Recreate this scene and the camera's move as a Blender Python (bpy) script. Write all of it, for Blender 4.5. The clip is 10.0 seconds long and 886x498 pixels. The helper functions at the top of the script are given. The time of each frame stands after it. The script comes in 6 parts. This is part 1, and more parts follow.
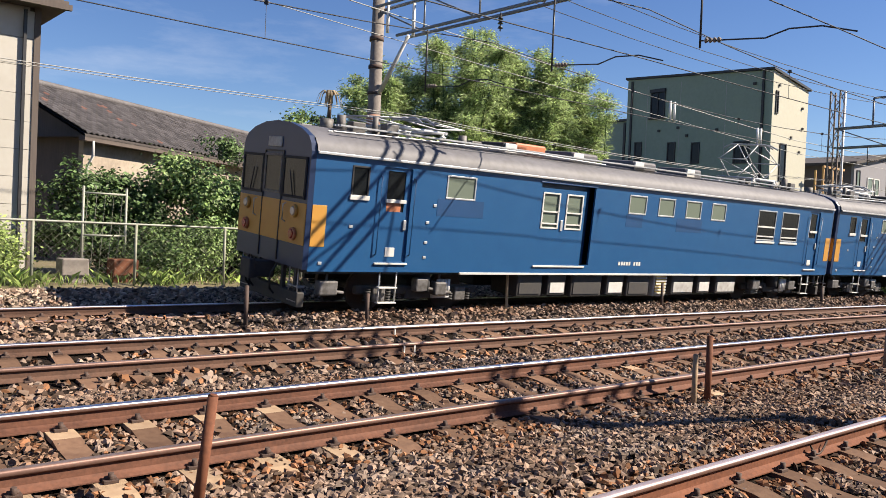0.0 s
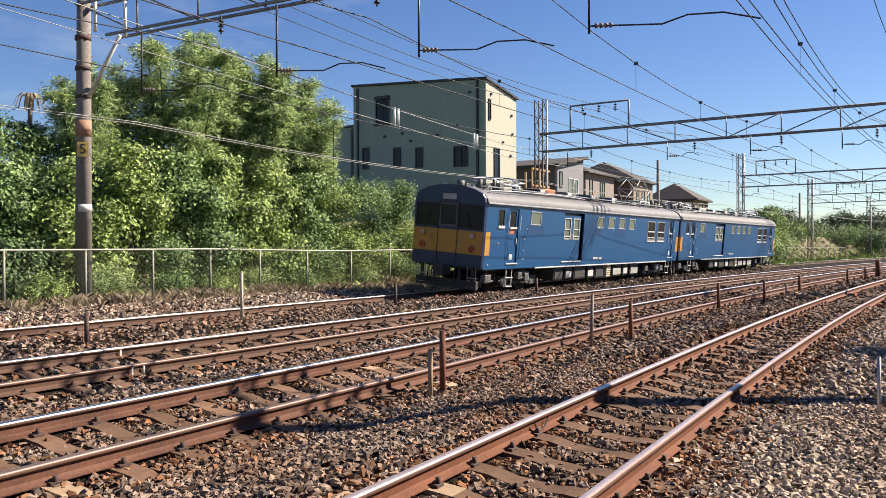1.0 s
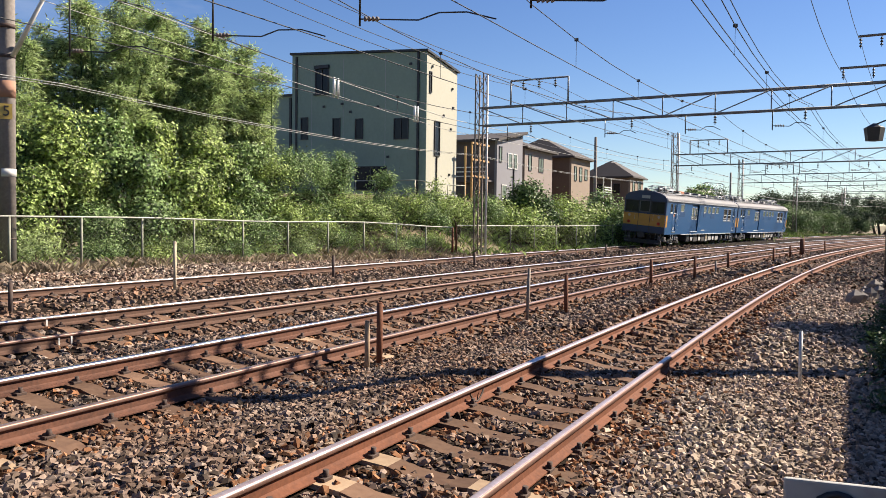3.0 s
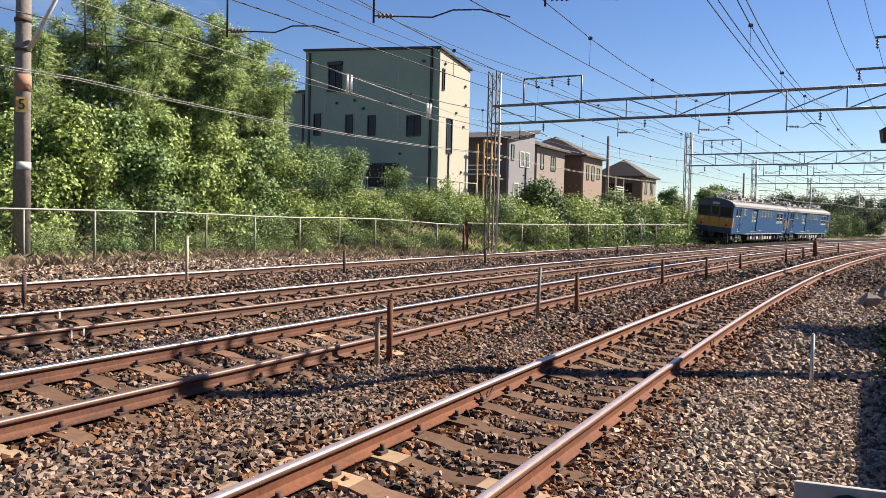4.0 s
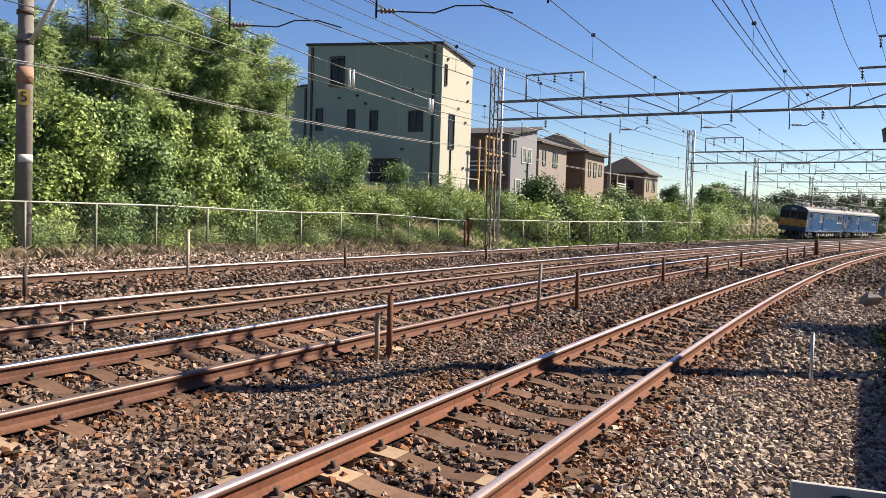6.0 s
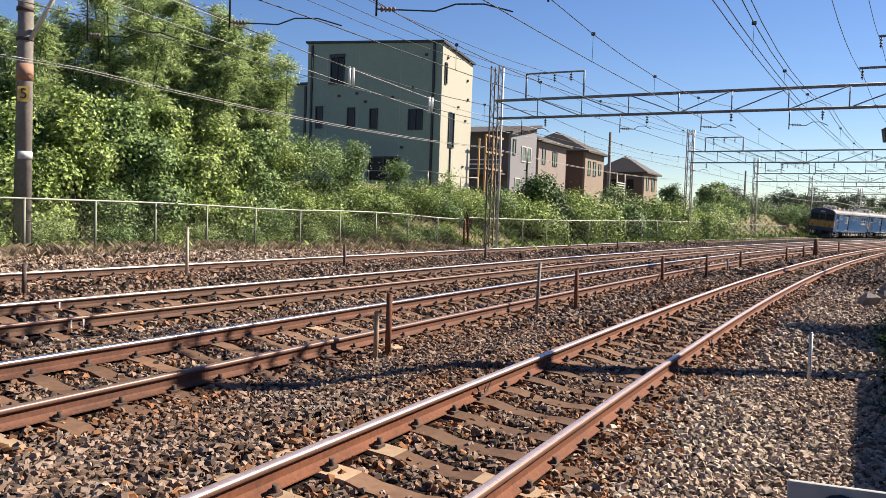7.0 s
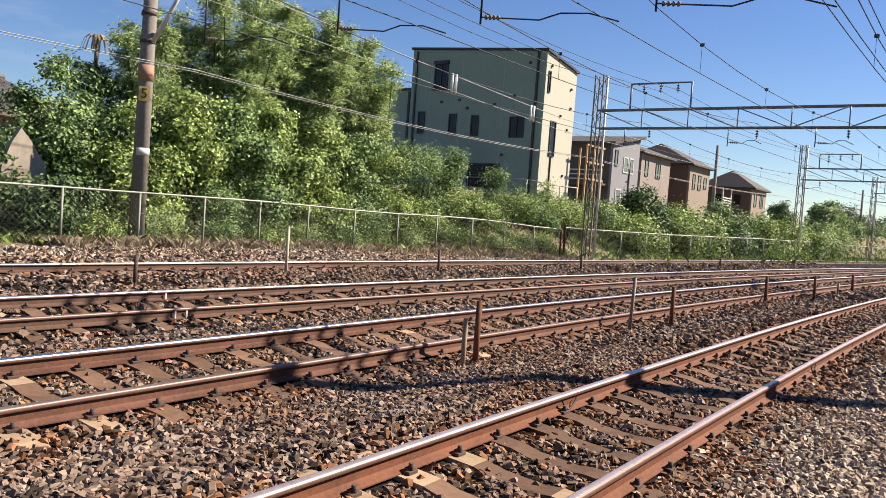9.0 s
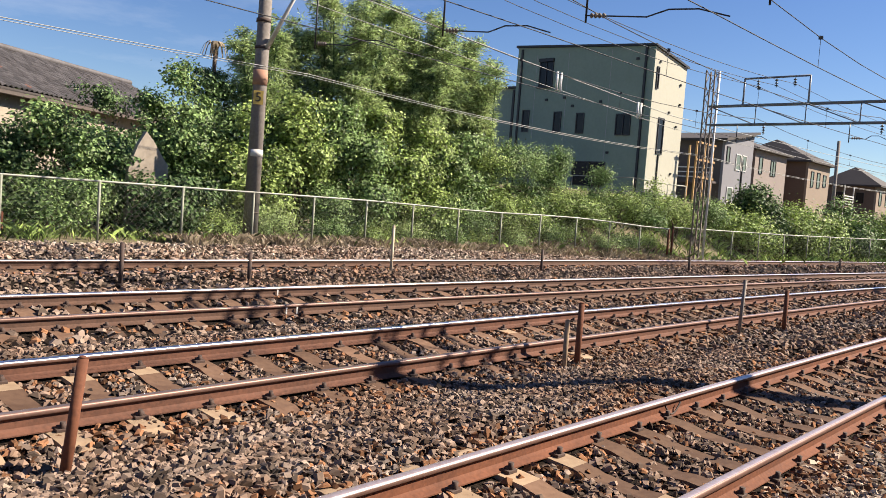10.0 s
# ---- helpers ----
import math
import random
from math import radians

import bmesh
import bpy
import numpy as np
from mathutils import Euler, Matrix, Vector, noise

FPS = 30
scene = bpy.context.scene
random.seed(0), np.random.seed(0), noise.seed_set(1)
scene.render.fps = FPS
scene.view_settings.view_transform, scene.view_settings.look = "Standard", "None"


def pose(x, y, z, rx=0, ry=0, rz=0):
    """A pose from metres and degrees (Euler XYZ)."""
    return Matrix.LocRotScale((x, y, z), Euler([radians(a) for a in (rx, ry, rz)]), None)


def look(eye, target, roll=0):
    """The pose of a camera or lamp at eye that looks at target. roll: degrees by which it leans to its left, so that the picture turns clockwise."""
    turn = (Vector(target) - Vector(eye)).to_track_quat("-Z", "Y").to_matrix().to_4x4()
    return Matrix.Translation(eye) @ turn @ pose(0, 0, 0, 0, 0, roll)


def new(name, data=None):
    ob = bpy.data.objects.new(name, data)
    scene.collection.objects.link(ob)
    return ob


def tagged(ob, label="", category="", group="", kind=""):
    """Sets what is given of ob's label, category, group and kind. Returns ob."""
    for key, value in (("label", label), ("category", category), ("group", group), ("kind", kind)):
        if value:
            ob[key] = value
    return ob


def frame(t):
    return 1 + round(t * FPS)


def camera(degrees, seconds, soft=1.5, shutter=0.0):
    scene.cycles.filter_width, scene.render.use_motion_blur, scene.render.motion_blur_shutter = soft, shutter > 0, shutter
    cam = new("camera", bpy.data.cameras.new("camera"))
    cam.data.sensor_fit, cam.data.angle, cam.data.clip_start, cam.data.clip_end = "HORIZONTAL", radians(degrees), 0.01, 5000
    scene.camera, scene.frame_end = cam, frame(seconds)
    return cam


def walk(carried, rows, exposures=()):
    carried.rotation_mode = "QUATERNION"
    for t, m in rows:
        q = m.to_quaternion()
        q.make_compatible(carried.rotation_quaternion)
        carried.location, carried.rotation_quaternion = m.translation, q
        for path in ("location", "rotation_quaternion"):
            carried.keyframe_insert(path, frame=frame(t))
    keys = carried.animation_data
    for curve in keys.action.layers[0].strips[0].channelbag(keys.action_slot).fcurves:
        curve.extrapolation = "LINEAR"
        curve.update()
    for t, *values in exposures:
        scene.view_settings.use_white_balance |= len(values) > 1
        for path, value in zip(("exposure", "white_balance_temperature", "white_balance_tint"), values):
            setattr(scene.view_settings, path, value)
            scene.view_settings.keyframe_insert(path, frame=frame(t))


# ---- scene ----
cam = camera(57.04, 10.0, soft=0.7)
PATH = [
    (0, pose(-0.000, -0.026, 1.578, 89.037, -2.489, 0.241)),
    (0.5, pose(-0.007, -0.052, 1.574, 90.031, -0.235, -7.429)),
    (1, pose(-0.007, -0.020, 1.570, 89.835, 0.204, -18.319)),
    (1.5, pose(0.002, -0.011, 1.562, 89.182, -0.105, -23.973)),
    (2, pose(0.008, 0.012, 1.562, 88.572, -0.282, -25.225)),
    (2.5, pose(-0.003, 0.017, 1.553, 88.204, -0.602, -24.042)),
    (3, pose(0.004, 0.000, 1.554, 87.986, -0.713, -22.601)),
    (4.5, pose(-0.000, 0.000, 1.556, 87.708, -1.496, -21.700)),
    (5, pose(0.001, -0.004, 1.556, 87.641, -1.636, -21.714)),
    (5.5, pose(0.008, -0.004, 1.562, 87.556, -1.720, -21.671)),
    (7, pose(0.007, -0.011, 1.564, 87.372, -2.037, -21.740)),
    (7.5, pose(0.011, -0.020, 1.564, 87.408, -2.328, -21.075)),
    (8, pose(0.008, -0.040, 1.567, 87.528, -2.953, -19.834)),
    (8.5, pose(0.039, -0.019, 1.574, 87.374, -3.638, -17.928)),
    (9, pose(0.051, -0.033, 1.588, 87.455, -4.284, -14.862)),
    (9.5, pose(0.047, -0.081, 1.620, 87.003, -4.533, -11.220)),
    (10, pose(0.041, -0.135, 1.626, 86.765, -4.357, -7.567)),
]
walk(cam, PATH, exposures=((0.0, 1.3, 6900, 12), (10.0, 1.3, 6900, 12)))

# ---- light ----
SUN_AZ, SUN_EL = radians(-1), radians(39)   # counter-clockwise from +x; height over the horizon
sun_dir = Vector((math.cos(SUN_EL) * math.cos(SUN_AZ), math.cos(SUN_EL) * math.sin(SUN_AZ), math.sin(SUN_EL)))
sun = new("sun", bpy.data.lights.new("sun", "SUN"))
sun.data.energy, sun.data.angle, sun.data.color = 5.0, radians(0.5), (1.0, 0.91, 0.78)
sun.matrix_world = look((0, 0, 60), Vector((0, 0, 60)) - sun_dir)
world = bpy.data.worlds.new("world")
scene.world = world
world.use_nodes = True
sky = world.node_tree.nodes.new("ShaderNodeTexSky")
sky.sky_type, sky.sun_disc, sky.sun_elevation, sky.sun_rotation = "NISHITA", False, SUN_EL, radians(90) - SUN_AZ
sky.air_density, sky.dust_density, sky.ozone_density = 1.0, 0.1, 5.0
background = world.node_tree.nodes["Background"]
background.inputs["Strength"].default_value = 0.0535
tone = world.node_tree.nodes.new("ShaderNodeHueSaturation")
tone.inputs["Saturation"].default_value = 1.15
tone.inputs["Hue"].default_value = 0.512
world.node_tree.links.new(sky.outputs[0], tone.inputs["Color"])
# thin high cloud, thicker towards the horizon
direction = world.node_tree.nodes.new("ShaderNodeTexCoord")
flatten = world.node_tree.nodes.new("ShaderNodeMapping")
flatten.inputs["Scale"].default_value = (1.3, 1.3, 5.0)
flatten.inputs["Location"].default_value = (0.35, 0.1, 0.0)
wisps = world.node_tree.nodes.new("ShaderNodeTexNoise")
wisps.inputs["Scale"].default_value, wisps.inputs["Detail"].default_value, wisps.inputs["Roughness"].default_value = 1.6, 7, 0.62
cover = world.node_tree.nodes.new("ShaderNodeMapRange")
cover.inputs["From Min"].default_value, cover.inputs["From Max"].default_value, cover.inputs["To Max"].default_value = 0.55, 0.85, 0.4
veil = world.node_tree.nodes.new("ShaderNodeMix")
veil.data_type = "RGBA"
veil.inputs["B"].default_value = (7.6, 8.1, 9.0, 1)
world.node_tree.links.new(direction.outputs["Generated"], flatten.inputs["Vector"])
world.node_tree.links.new(flatten.outputs["Vector"], wisps.inputs["Vector"])
world.node_tree.links.new(wisps.outputs["Fac"], cover.inputs["Value"])
world.node_tree.links.new(cover.outputs["Result"], veil.inputs["Factor"])
world.node_tree.links.new(tone.outputs[0], veil.inputs["A"])
world.node_tree.links.new(veil.outputs["Result"], background.inputs["Color"])

# ---- materials ----
def material(name, color, rough=0.8, metal=0.0, second=None, grain=20.0, patch=1.5, amount=0.5, bump=0.3, relief=0.01, vary=0.0, island=0.0,
             translucent=0.0, alpha=1.0, specular=0.5, stretch=None):
    """A procedural surface: a colour mixed with a second one by a large and a fine noise, with relief."""
    m = bpy.data.materials.new(name)
    m.use_nodes = True
    nt = m.node_tree
    n, link = nt.nodes, nt.links.new
    b = n["Principled BSDF"]
    b.inputs["Roughness"].default_value, b.inputs["Metallic"].default_value = rough, metal
    b.inputs["Specular IOR Level"].default_value = specular
    co = n.new("ShaderNodeTexCoord").outputs["Object"]
    if stretch:
        mp = n.new("ShaderNodeMapping")
        mp.inputs["Scale"].default_value = stretch
        link(co, mp.inputs["Vector"])
        co = mp.outputs["Vector"]
    second = second or tuple(c * 0.6 for c in color)
    big, fine = n.new("ShaderNodeTexNoise"), n.new("ShaderNodeTexNoise")
    big.inputs["Scale"].default_value, big.inputs["Detail"].default_value = patch, 5
    fine.inputs["Scale"].default_value, fine.inputs["Detail"].default_value = grain, 6
    link(co, big.inputs["Vector"]), link(co, fine.inputs["Vector"])
    add = n.new("ShaderNodeMath")
    add.operation = "ADD"
    link(big.outputs["Fac"], add.inputs[0]), link(fine.outputs["Fac"], add.inputs[1])
    rng = n.new("ShaderNodeMapRange")
    rng.inputs["From Min"].default_value, rng.inputs["From Max"].default_value = 0.75, 1.25
    rng.inputs["To Max"].default_value = amount
    link(add.outputs[0], rng.inputs["Value"])
    mix = n.new("ShaderNodeMix")
    mix.data_type = "RGBA"
    mix.inputs["A"].default_value, mix.inputs["B"].default_value = (*color, 1), (*second, 1)
    link(rng.outputs["Result"], mix.inputs["Factor"])
    out = mix.outputs["Result"]
    for strength, kind in ((vary, "object"), (island, "island")):
        if strength:
            src = n.new("ShaderNodeObjectInfo").outputs["Random"] if kind == "object" else n.new("ShaderNodeNewGeometry").outputs["Random Per Island"]
            r2 = n.new("ShaderNodeMapRange")
            r2.inputs["To Min"].default_value, r2.inputs["To Max"].default_value = 1 - strength, 1 + strength
            link(src, r2.inputs["Value"])
            hsv = n.new("ShaderNodeHueSaturation")
            link(out, hsv.inputs["Color"]), link(r2.outputs["Result"], hsv.inputs["Value"])
            out = hsv.outputs["Color"]
    link(out, b.inputs["Base Color"])
    if bump:
        bp = n.new("ShaderNodeBump")
        bp.inputs["Strength"].default_value, bp.inputs["Distance"].default_value = bump, relief
        link(fine.outputs["Fac"], bp.inputs["Height"]), link(bp.outputs["Normal"], b.inputs["Normal"])
    if translucent:
        tr, ms = n.new("ShaderNodeBsdfTranslucent"), n.new("ShaderNodeMixShader")
        link(out, tr.inputs["Color"]), link(b.outputs[0], ms.inputs[1]), link(tr.outputs[0], ms.inputs[2])
        ms.inputs[0].default_value = translucent
        link(ms.outputs[0], n["Material Output"].inputs["Surface"])
    return m


M = {}
# bed colour is near black: the shade between loose stones is painted in
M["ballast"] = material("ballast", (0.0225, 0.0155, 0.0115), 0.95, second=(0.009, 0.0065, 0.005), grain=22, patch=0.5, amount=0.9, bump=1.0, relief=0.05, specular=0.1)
M["stone"] = material("stone", (0.19, 0.152, 0.126), 0.9, second=(0.16, 0.097, 0.065), grain=3, patch=0.45, amount=1.0, bump=0.2, island=0.8, specular=0.12)
M["stone_grey"] = material("stone_grey", (0.3312, 0.2778, 0.2244), 0.9, second=(0.2565, 0.1763, 0.1282), grain=3, patch=0.45, amount=0.8, bump=0.2, island=0.68, specular=0.12)
M["earth"] = material("earth", (0.182, 0.14, 0.084), 0.95, second=(0.091, 0.084, 0.035), grain=8, patch=0.6, amount=1, bump=0.8, relief=0.05)
M["rust"] = material("rust", (0.1672, 0.065, 0.0359), 0.8, second=(0.0867, 0.0359, 0.0223), grain=30, patch=3, amount=0.8, bump=0.3, specular=0.2)
M["rust_mid"] = material("rust_mid", (0.1426, 0.0644, 0.0423), 0.8, second=(0.0782, 0.0386, 0.0276), grain=30, patch=3, amount=0.85, bump=0.3, specular=0.2)
M["railhead_brown"] = material("railhead_brown", (0.32, 0.248, 0.224), 0.42, 0.7, second=(0.192, 0.128, 0.104), grain=25, patch=3, amount=0.8, bump=0.1)
M["gear_grey"] = material("gear_grey", (0.15, 0.145, 0.145), 0.65, 0.2, second=(0.06, 0.055, 0.05), grain=12, patch=3, amount=0.9)
M["rust_dark"] = material("rust_dark", (0.1118, 0.0613, 0.0431), 0.8, second=(0.0621, 0.0373, 0.0282), grain=30, patch=3, amount=0.8, bump=0.3, specular=0.2)
M["stone_rust"] = material("stone_rust", (0.2003, 0.1002, 0.0523), 0.9, second=(0.1394, 0.0653, 0.0348), grain=3, patch=0.45, amount=0.9, bump=0.2, island=0.85, specular=0.12)
M["gantry_steel"] = material("gantry_steel", (0.189, 0.2115, 0.243), 0.6, 0.3, second=(0.135, 0.144, 0.162), grain=20, patch=3, amount=0.7, bump=0.1)
M["railhead"] = material("railhead", (0.86, 0.83, 0.82), 0.3, 1.0, second=(0.66, 0.59, 0.57), grain=25, patch=3, amount=0.6, bump=0.05, stretch=(0.3, 0.3, 1))
M["railhead_dull"] = material("railhead_dull", (0.66, 0.55, 0.53), 0.38, 0.75, second=(0.46, 0.33, 0.29), grain=25, patch=3, amount=0.7, bump=0.1)
M["railside"] = material("railside", (0.22, 0.13, 0.105), 0.5, 0.4, grain=40, patch=4, amount=0.6, bump=0.1)
M["sleeper"] = material("sleeper", (0.1449, 0.0869, 0.0566), 0.9, second=(0.0791, 0.0435, 0.0302), grain=12, patch=2, amount=0.8, bump=0.3, vary=0.3, specular=0.2)
M["sleeper_pale"] = material("sleeper_pale", (0.322, 0.2318, 0.1481), 0.9, second=(0.2125, 0.1352, 0.0837), grain=14, patch=2, amount=0.7, bump=0.3, vary=0.15)
M["iron"] = material("iron", (0.05, 0.035, 0.03), 0.8, second=(0.09, 0.045, 0.03), grain=40, patch=5)
M["blue"] = material("blue", (0.0084, 0.0635, 0.1723), 0.38, second=(0.0123, 0.0766, 0.1914), grain=3, patch=0.5, amount=0.7, bump=0.03, specular=0.4)
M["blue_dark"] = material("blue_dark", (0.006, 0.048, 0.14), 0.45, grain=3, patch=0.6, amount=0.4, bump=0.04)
M["yellow"] = material("yellow", (0.4562, 0.2281, 0.038), 0.5, second=(0.3802, 0.1774, 0.0317), grain=4, patch=1, amount=0.6, bump=0.04)
M["roof_grey"] = material("roof_grey", (0.1087, 0.1087, 0.1218), 0.65, second=(0.0653, 0.0635, 0.0696), grain=6, patch=0.7, amount=0.8, bump=0.1)
M["underframe"] = material("underframe", (0.03, 0.03, 0.032), 0.75, second=(0.06, 0.05, 0.04), grain=10, patch=2)
M["grey_box"] = material("grey_box", (0.4, 0.4, 0.38), 0.7, second=(0.22, 0.2, 0.18), grain=9, patch=2, amount=0.8)
M["white_paint"] = material("white_paint", (0.5549, 0.5549, 0.5335), 0.55, second=(0.4269, 0.4126, 0.3842), grain=9, patch=2, amount=0.6)
M["cream_paint"] = material("cream_paint", (0.5, 0.42, 0.3), 0.7, second=(0.36, 0.28, 0.19), grain=12, patch=3, amount=0.7)
# body blue darkened to carry the shade on the cab ends
M["blue_shade"] = material("blue_shade", (0.012, 0.03, 0.085), 0.45, grain=3, patch=0.6, amount=0.4, bump=0.04)
M["dark"] = material("dark", (0.015, 0.015, 0.018), 0.7, bump=0)
M["rubber"] = material("rubber", (0.02, 0.02, 0.022), 0.85, grain=30, bump=0.1)
M["orange"] = material("orange", (0.42, 0.14, 0.06), 0.6, second=(0.28, 0.10, 0.05), grain=12)
M["lamp_glass"] = material("lamp_glass", (0.5, 0.42, 0.35), 0.12, bump=0)
M["red_glass"] = material("red_glass", (0.35, 0.03, 0.02), 0.15, bump=0)
M["steel"] = material("steel", (0.42, 0.44, 0.46), 0.5, 0.5, second=(0.3, 0.3, 0.31), grain=20, patch=3, amount=0.7, bump=0.1)
M["steel_white"] = material("steel_white", (0.612, 0.612, 0.612), 0.5, 0.1, second=(0.425, 0.408, 0.391), grain=12, patch=2, amount=0.6, bump=0.1)
M["mast_rust"] = material("mast_rust", (0.216, 0.1944, 0.1728), 0.75, 0.2, second=(0.144, 0.0936, 0.0648), grain=15, patch=2, amount=0.8)
M["dark_steel"] = material("dark_steel", (0.10, 0.095, 0.095), 0.7, 0.2, second=(0.07, 0.055, 0.05), grain=15, patch=2, amount=0.8)
M["concrete"] = material("concrete", (0.2167, 0.1926, 0.1746), 0.9, second=(0.1324, 0.1144, 0.1023), grain=14, patch=1.2, amount=0.8, bump=0.3)
M["wire"] = material("wire", (0.03, 0.03, 0.035), 0.6, 0.3, bump=0)
M["wire_white"] = material("wire_white", (0.336, 0.336, 0.32), 0.6, bump=0)
M["porcelain"] = material("porcelain", (0.7, 0.7, 0.68), 0.3, bump=0)
M["house_green"] = material("house_green", (0.2394, 0.3139, 0.25), 0.85, second=(0.2022, 0.266, 0.2128), grain=6, patch=0.4, amount=0.7, bump=0.1)
M["house_cream"] = material("house_cream", (0.3963, 0.3863, 0.317), 0.85, second=(0.3566, 0.3467, 0.2823), grain=6, patch=0.4, amount=0.7, bump=0.1)
M["black_trim"] = material("black_trim", (0.018, 0.018, 0.02), 0.5, bump=0)
M["wall_white"] = material("wall_white", (0.383, 0.3686, 0.3351), 0.75, second=(0.3351, 0.3159, 0.2776), grain=5, patch=0.5, amount=0.6, bump=0.08)
M["wall_grey"] = material("wall_grey", (0.36, 0.35, 0.36), 0.9, second=(0.3, 0.28, 0.28), grain=8, patch=0.6)
M["wall_lilac"] = material("wall_lilac", (0.195, 0.195, 0.215), 0.9, second=(0.165, 0.162, 0.178), grain=8, patch=0.6)
M["wall_brown"] = material("wall_brown", (0.1375, 0.0935, 0.0688), 0.9, second=(0.11, 0.0715, 0.055), grain=8, patch=0.6)
M["wall_dark"] = material("wall_dark", (0.095, 0.078, 0.075), 0.9, second=(0.07, 0.058, 0.055), grain=8, patch=0.6)
M["wall_pink"] = material("wall_pink", (0.2376, 0.198, 0.1804), 0.9, second=(0.1936, 0.1628, 0.1496), grain=8, patch=0.6)
M["wall_beige"] = material("wall_beige", (0.2408, 0.1866, 0.1445), 0.9, second=(0.1986, 0.1565, 0.1204), grain=8, patch=0.6)
M["old_plaster"] = material("old_plaster", (0.3291, 0.2813, 0.2274), 0.95, second=(0.2154, 0.1795, 0.1436), grain=7, patch=0.8, amount=0.9)
M["old_wood"] = material("old_wood", (0.10, 0.08, 0.07), 0.9, second=(0.06, 0.05, 0.045), grain=18, patch=2, stretch=(1, 1, 0.1))
M["tile_grey"] = material("tile_grey", (0.0891, 0.0832, 0.0861), 0.65, second=(0.0475, 0.0416, 0.0416), grain=12, patch=1.5, amount=0.8, vary=0.4, island=0.35)
M["tile_red"] = material("tile_red", (0.1872, 0.0936, 0.072), 0.75, second=(0.108, 0.0576, 0.0504), grain=12, patch=1.5, vary=0.25)
M["roof_dark"] = material("roof_dark", (0.055, 0.0468, 0.044), 0.8, second=(0.033, 0.0275, 0.0275), grain=10, patch=1)
M["fence_pale"] = material("fence_pale", (0.289, 0.306, 0.2635), 0.6, 0.3, second=(0.187, 0.17, 0.1445), grain=20, patch=3)
M["fence_mesh"] = material("fence_mesh", (0.24, 0.25, 0.2), 0.7, 0.3, bump=0)
M["leaf"] = material("leaf", (0.205, 0.2967, 0.1055), 0.5, second=(0.1133, 0.1888, 0.0683), grain=2, patch=0.35, amount=1, bump=0, island=0.85, translucent=0.27, specular=0.3)
M["leaf_dark"] = material("leaf_dark", (0.1026, 0.1674, 0.0596), 0.5, second=(0.0594, 0.108, 0.0373), grain=2, patch=0.35, amount=1, bump=0, island=0.85, translucent=0.27, specular=0.3)
M["leaf_light"] = material("leaf_light", (0.2873, 0.3724, 0.1104), 0.5, second=(0.1862, 0.266, 0.0802), grain=2, patch=0.35, amount=1, bump=0, island=0.85, translucent=0.27, specular=0.3)
M["leaf_bamboo"] = material("leaf_bamboo", (0.3643, 0.4453, 0.1979), 0.5, second=(0.2429, 0.334, 0.1397), grain=2, patch=0.35, amount=1, bump=0, island=0.75, translucent=0.48, specular=0.3)
M["dry_grass"] = material("dry_grass", (0.3745, 0.3121, 0.2309), 0.8, second=(0.2747, 0.2185, 0.1498), grain=3, patch=0.6, amount=1, bump=0, island=0.4, translucent=0.4)
M["leaf_far"] = material("leaf_far", (0.035, 0.07, 0.028), 0.7, second=(0.022, 0.045, 0.02), grain=1, patch=0.2, amount=1, bump=0, island=0.4, translucent=0.2)
M["bark"] = material("bark", (0.10, 0.07, 0.05), 0.95, grain=15, patch=2)
M["sign_yellow"] = material("sign_yellow", (0.62, 0.43, 0.10), 0.6, grain=14, patch=3, bump=0)
M["orange_band"] = material("orange_band", (0.33, 0.17, 0.11), 0.8, second=(0.24, 0.15, 0.11), grain=14, patch=3, bump=0)
M["timber"] = material("timber", (0.40, 0.24, 0.10), 0.85, grain=14, patch=2)


def glass(name, color, rough=0.05):
    m = bpy.data.materials.new(name)
    m.use_nodes = True
    b = m.node_tree.nodes["Principled BSDF"]
    b.inputs["Base Color"].default_value = (*color, 1)
    b.inputs["Roughness"].default_value = rough
    b.inputs["Specular IOR Level"].default_value = 0.25
    return m


M["glass_dark"] = glass("glass_dark", (0.008, 0.01, 0.012), 0.25)
M["glass_green"] = glass("glass_green", (0.13, 0.16, 0.13), 0.2)


# ---- mesh helpers ----
def part(name, bm, mat, parent=None, label="", smooth=False):
    """One mesh object out of a bmesh, under a thing or a part."""
    me = bpy.data.meshes.new(name)
    bmesh.ops.recalc_face_normals(bm, faces=bm.faces)
    bm.to_mesh(me)
    bm.free()
    for one in (mat if isinstance(mat, (list, tuple)) else [mat]):
        me.materials.append(one)
    if smooth:
        me.shade_smooth()
    ob = new(name, me)
    ob.parent = parent
    return tagged(ob, label)


def empty(name, m, label, category, group="", kind=""):
    ob = new(name)
    ob.matrix_world = m
    ob.empty_display_size = 0.2
    return tagged(ob, label, category, group, kind)


def raw(name, verts, faces, mat, parent=None, smooth=False):
    """One mesh object from arrays."""
    me = bpy.data.meshes.new(name)
    verts, faces = np.asarray(verts, np.float32), np.asarray(faces, np.int32)
    me.vertices.add(len(verts)), me.vertices.foreach_set("co", verts.ravel())
    k = faces.shape[1]
    me.loops.add(faces.size), me.loops.foreach_set("vertex_index", faces.ravel())
    me.polygons.add(len(faces)), me.polygons.foreach_set("loop_start", np.arange(0, faces.size, k, dtype=np.int32))
    me.update(calc_edges=True)
    me.materials.append(mat)
    me.shade_smooth() if smooth else me.shade_flat()
    ob = new(name, me)
    ob.parent = parent
    return ob


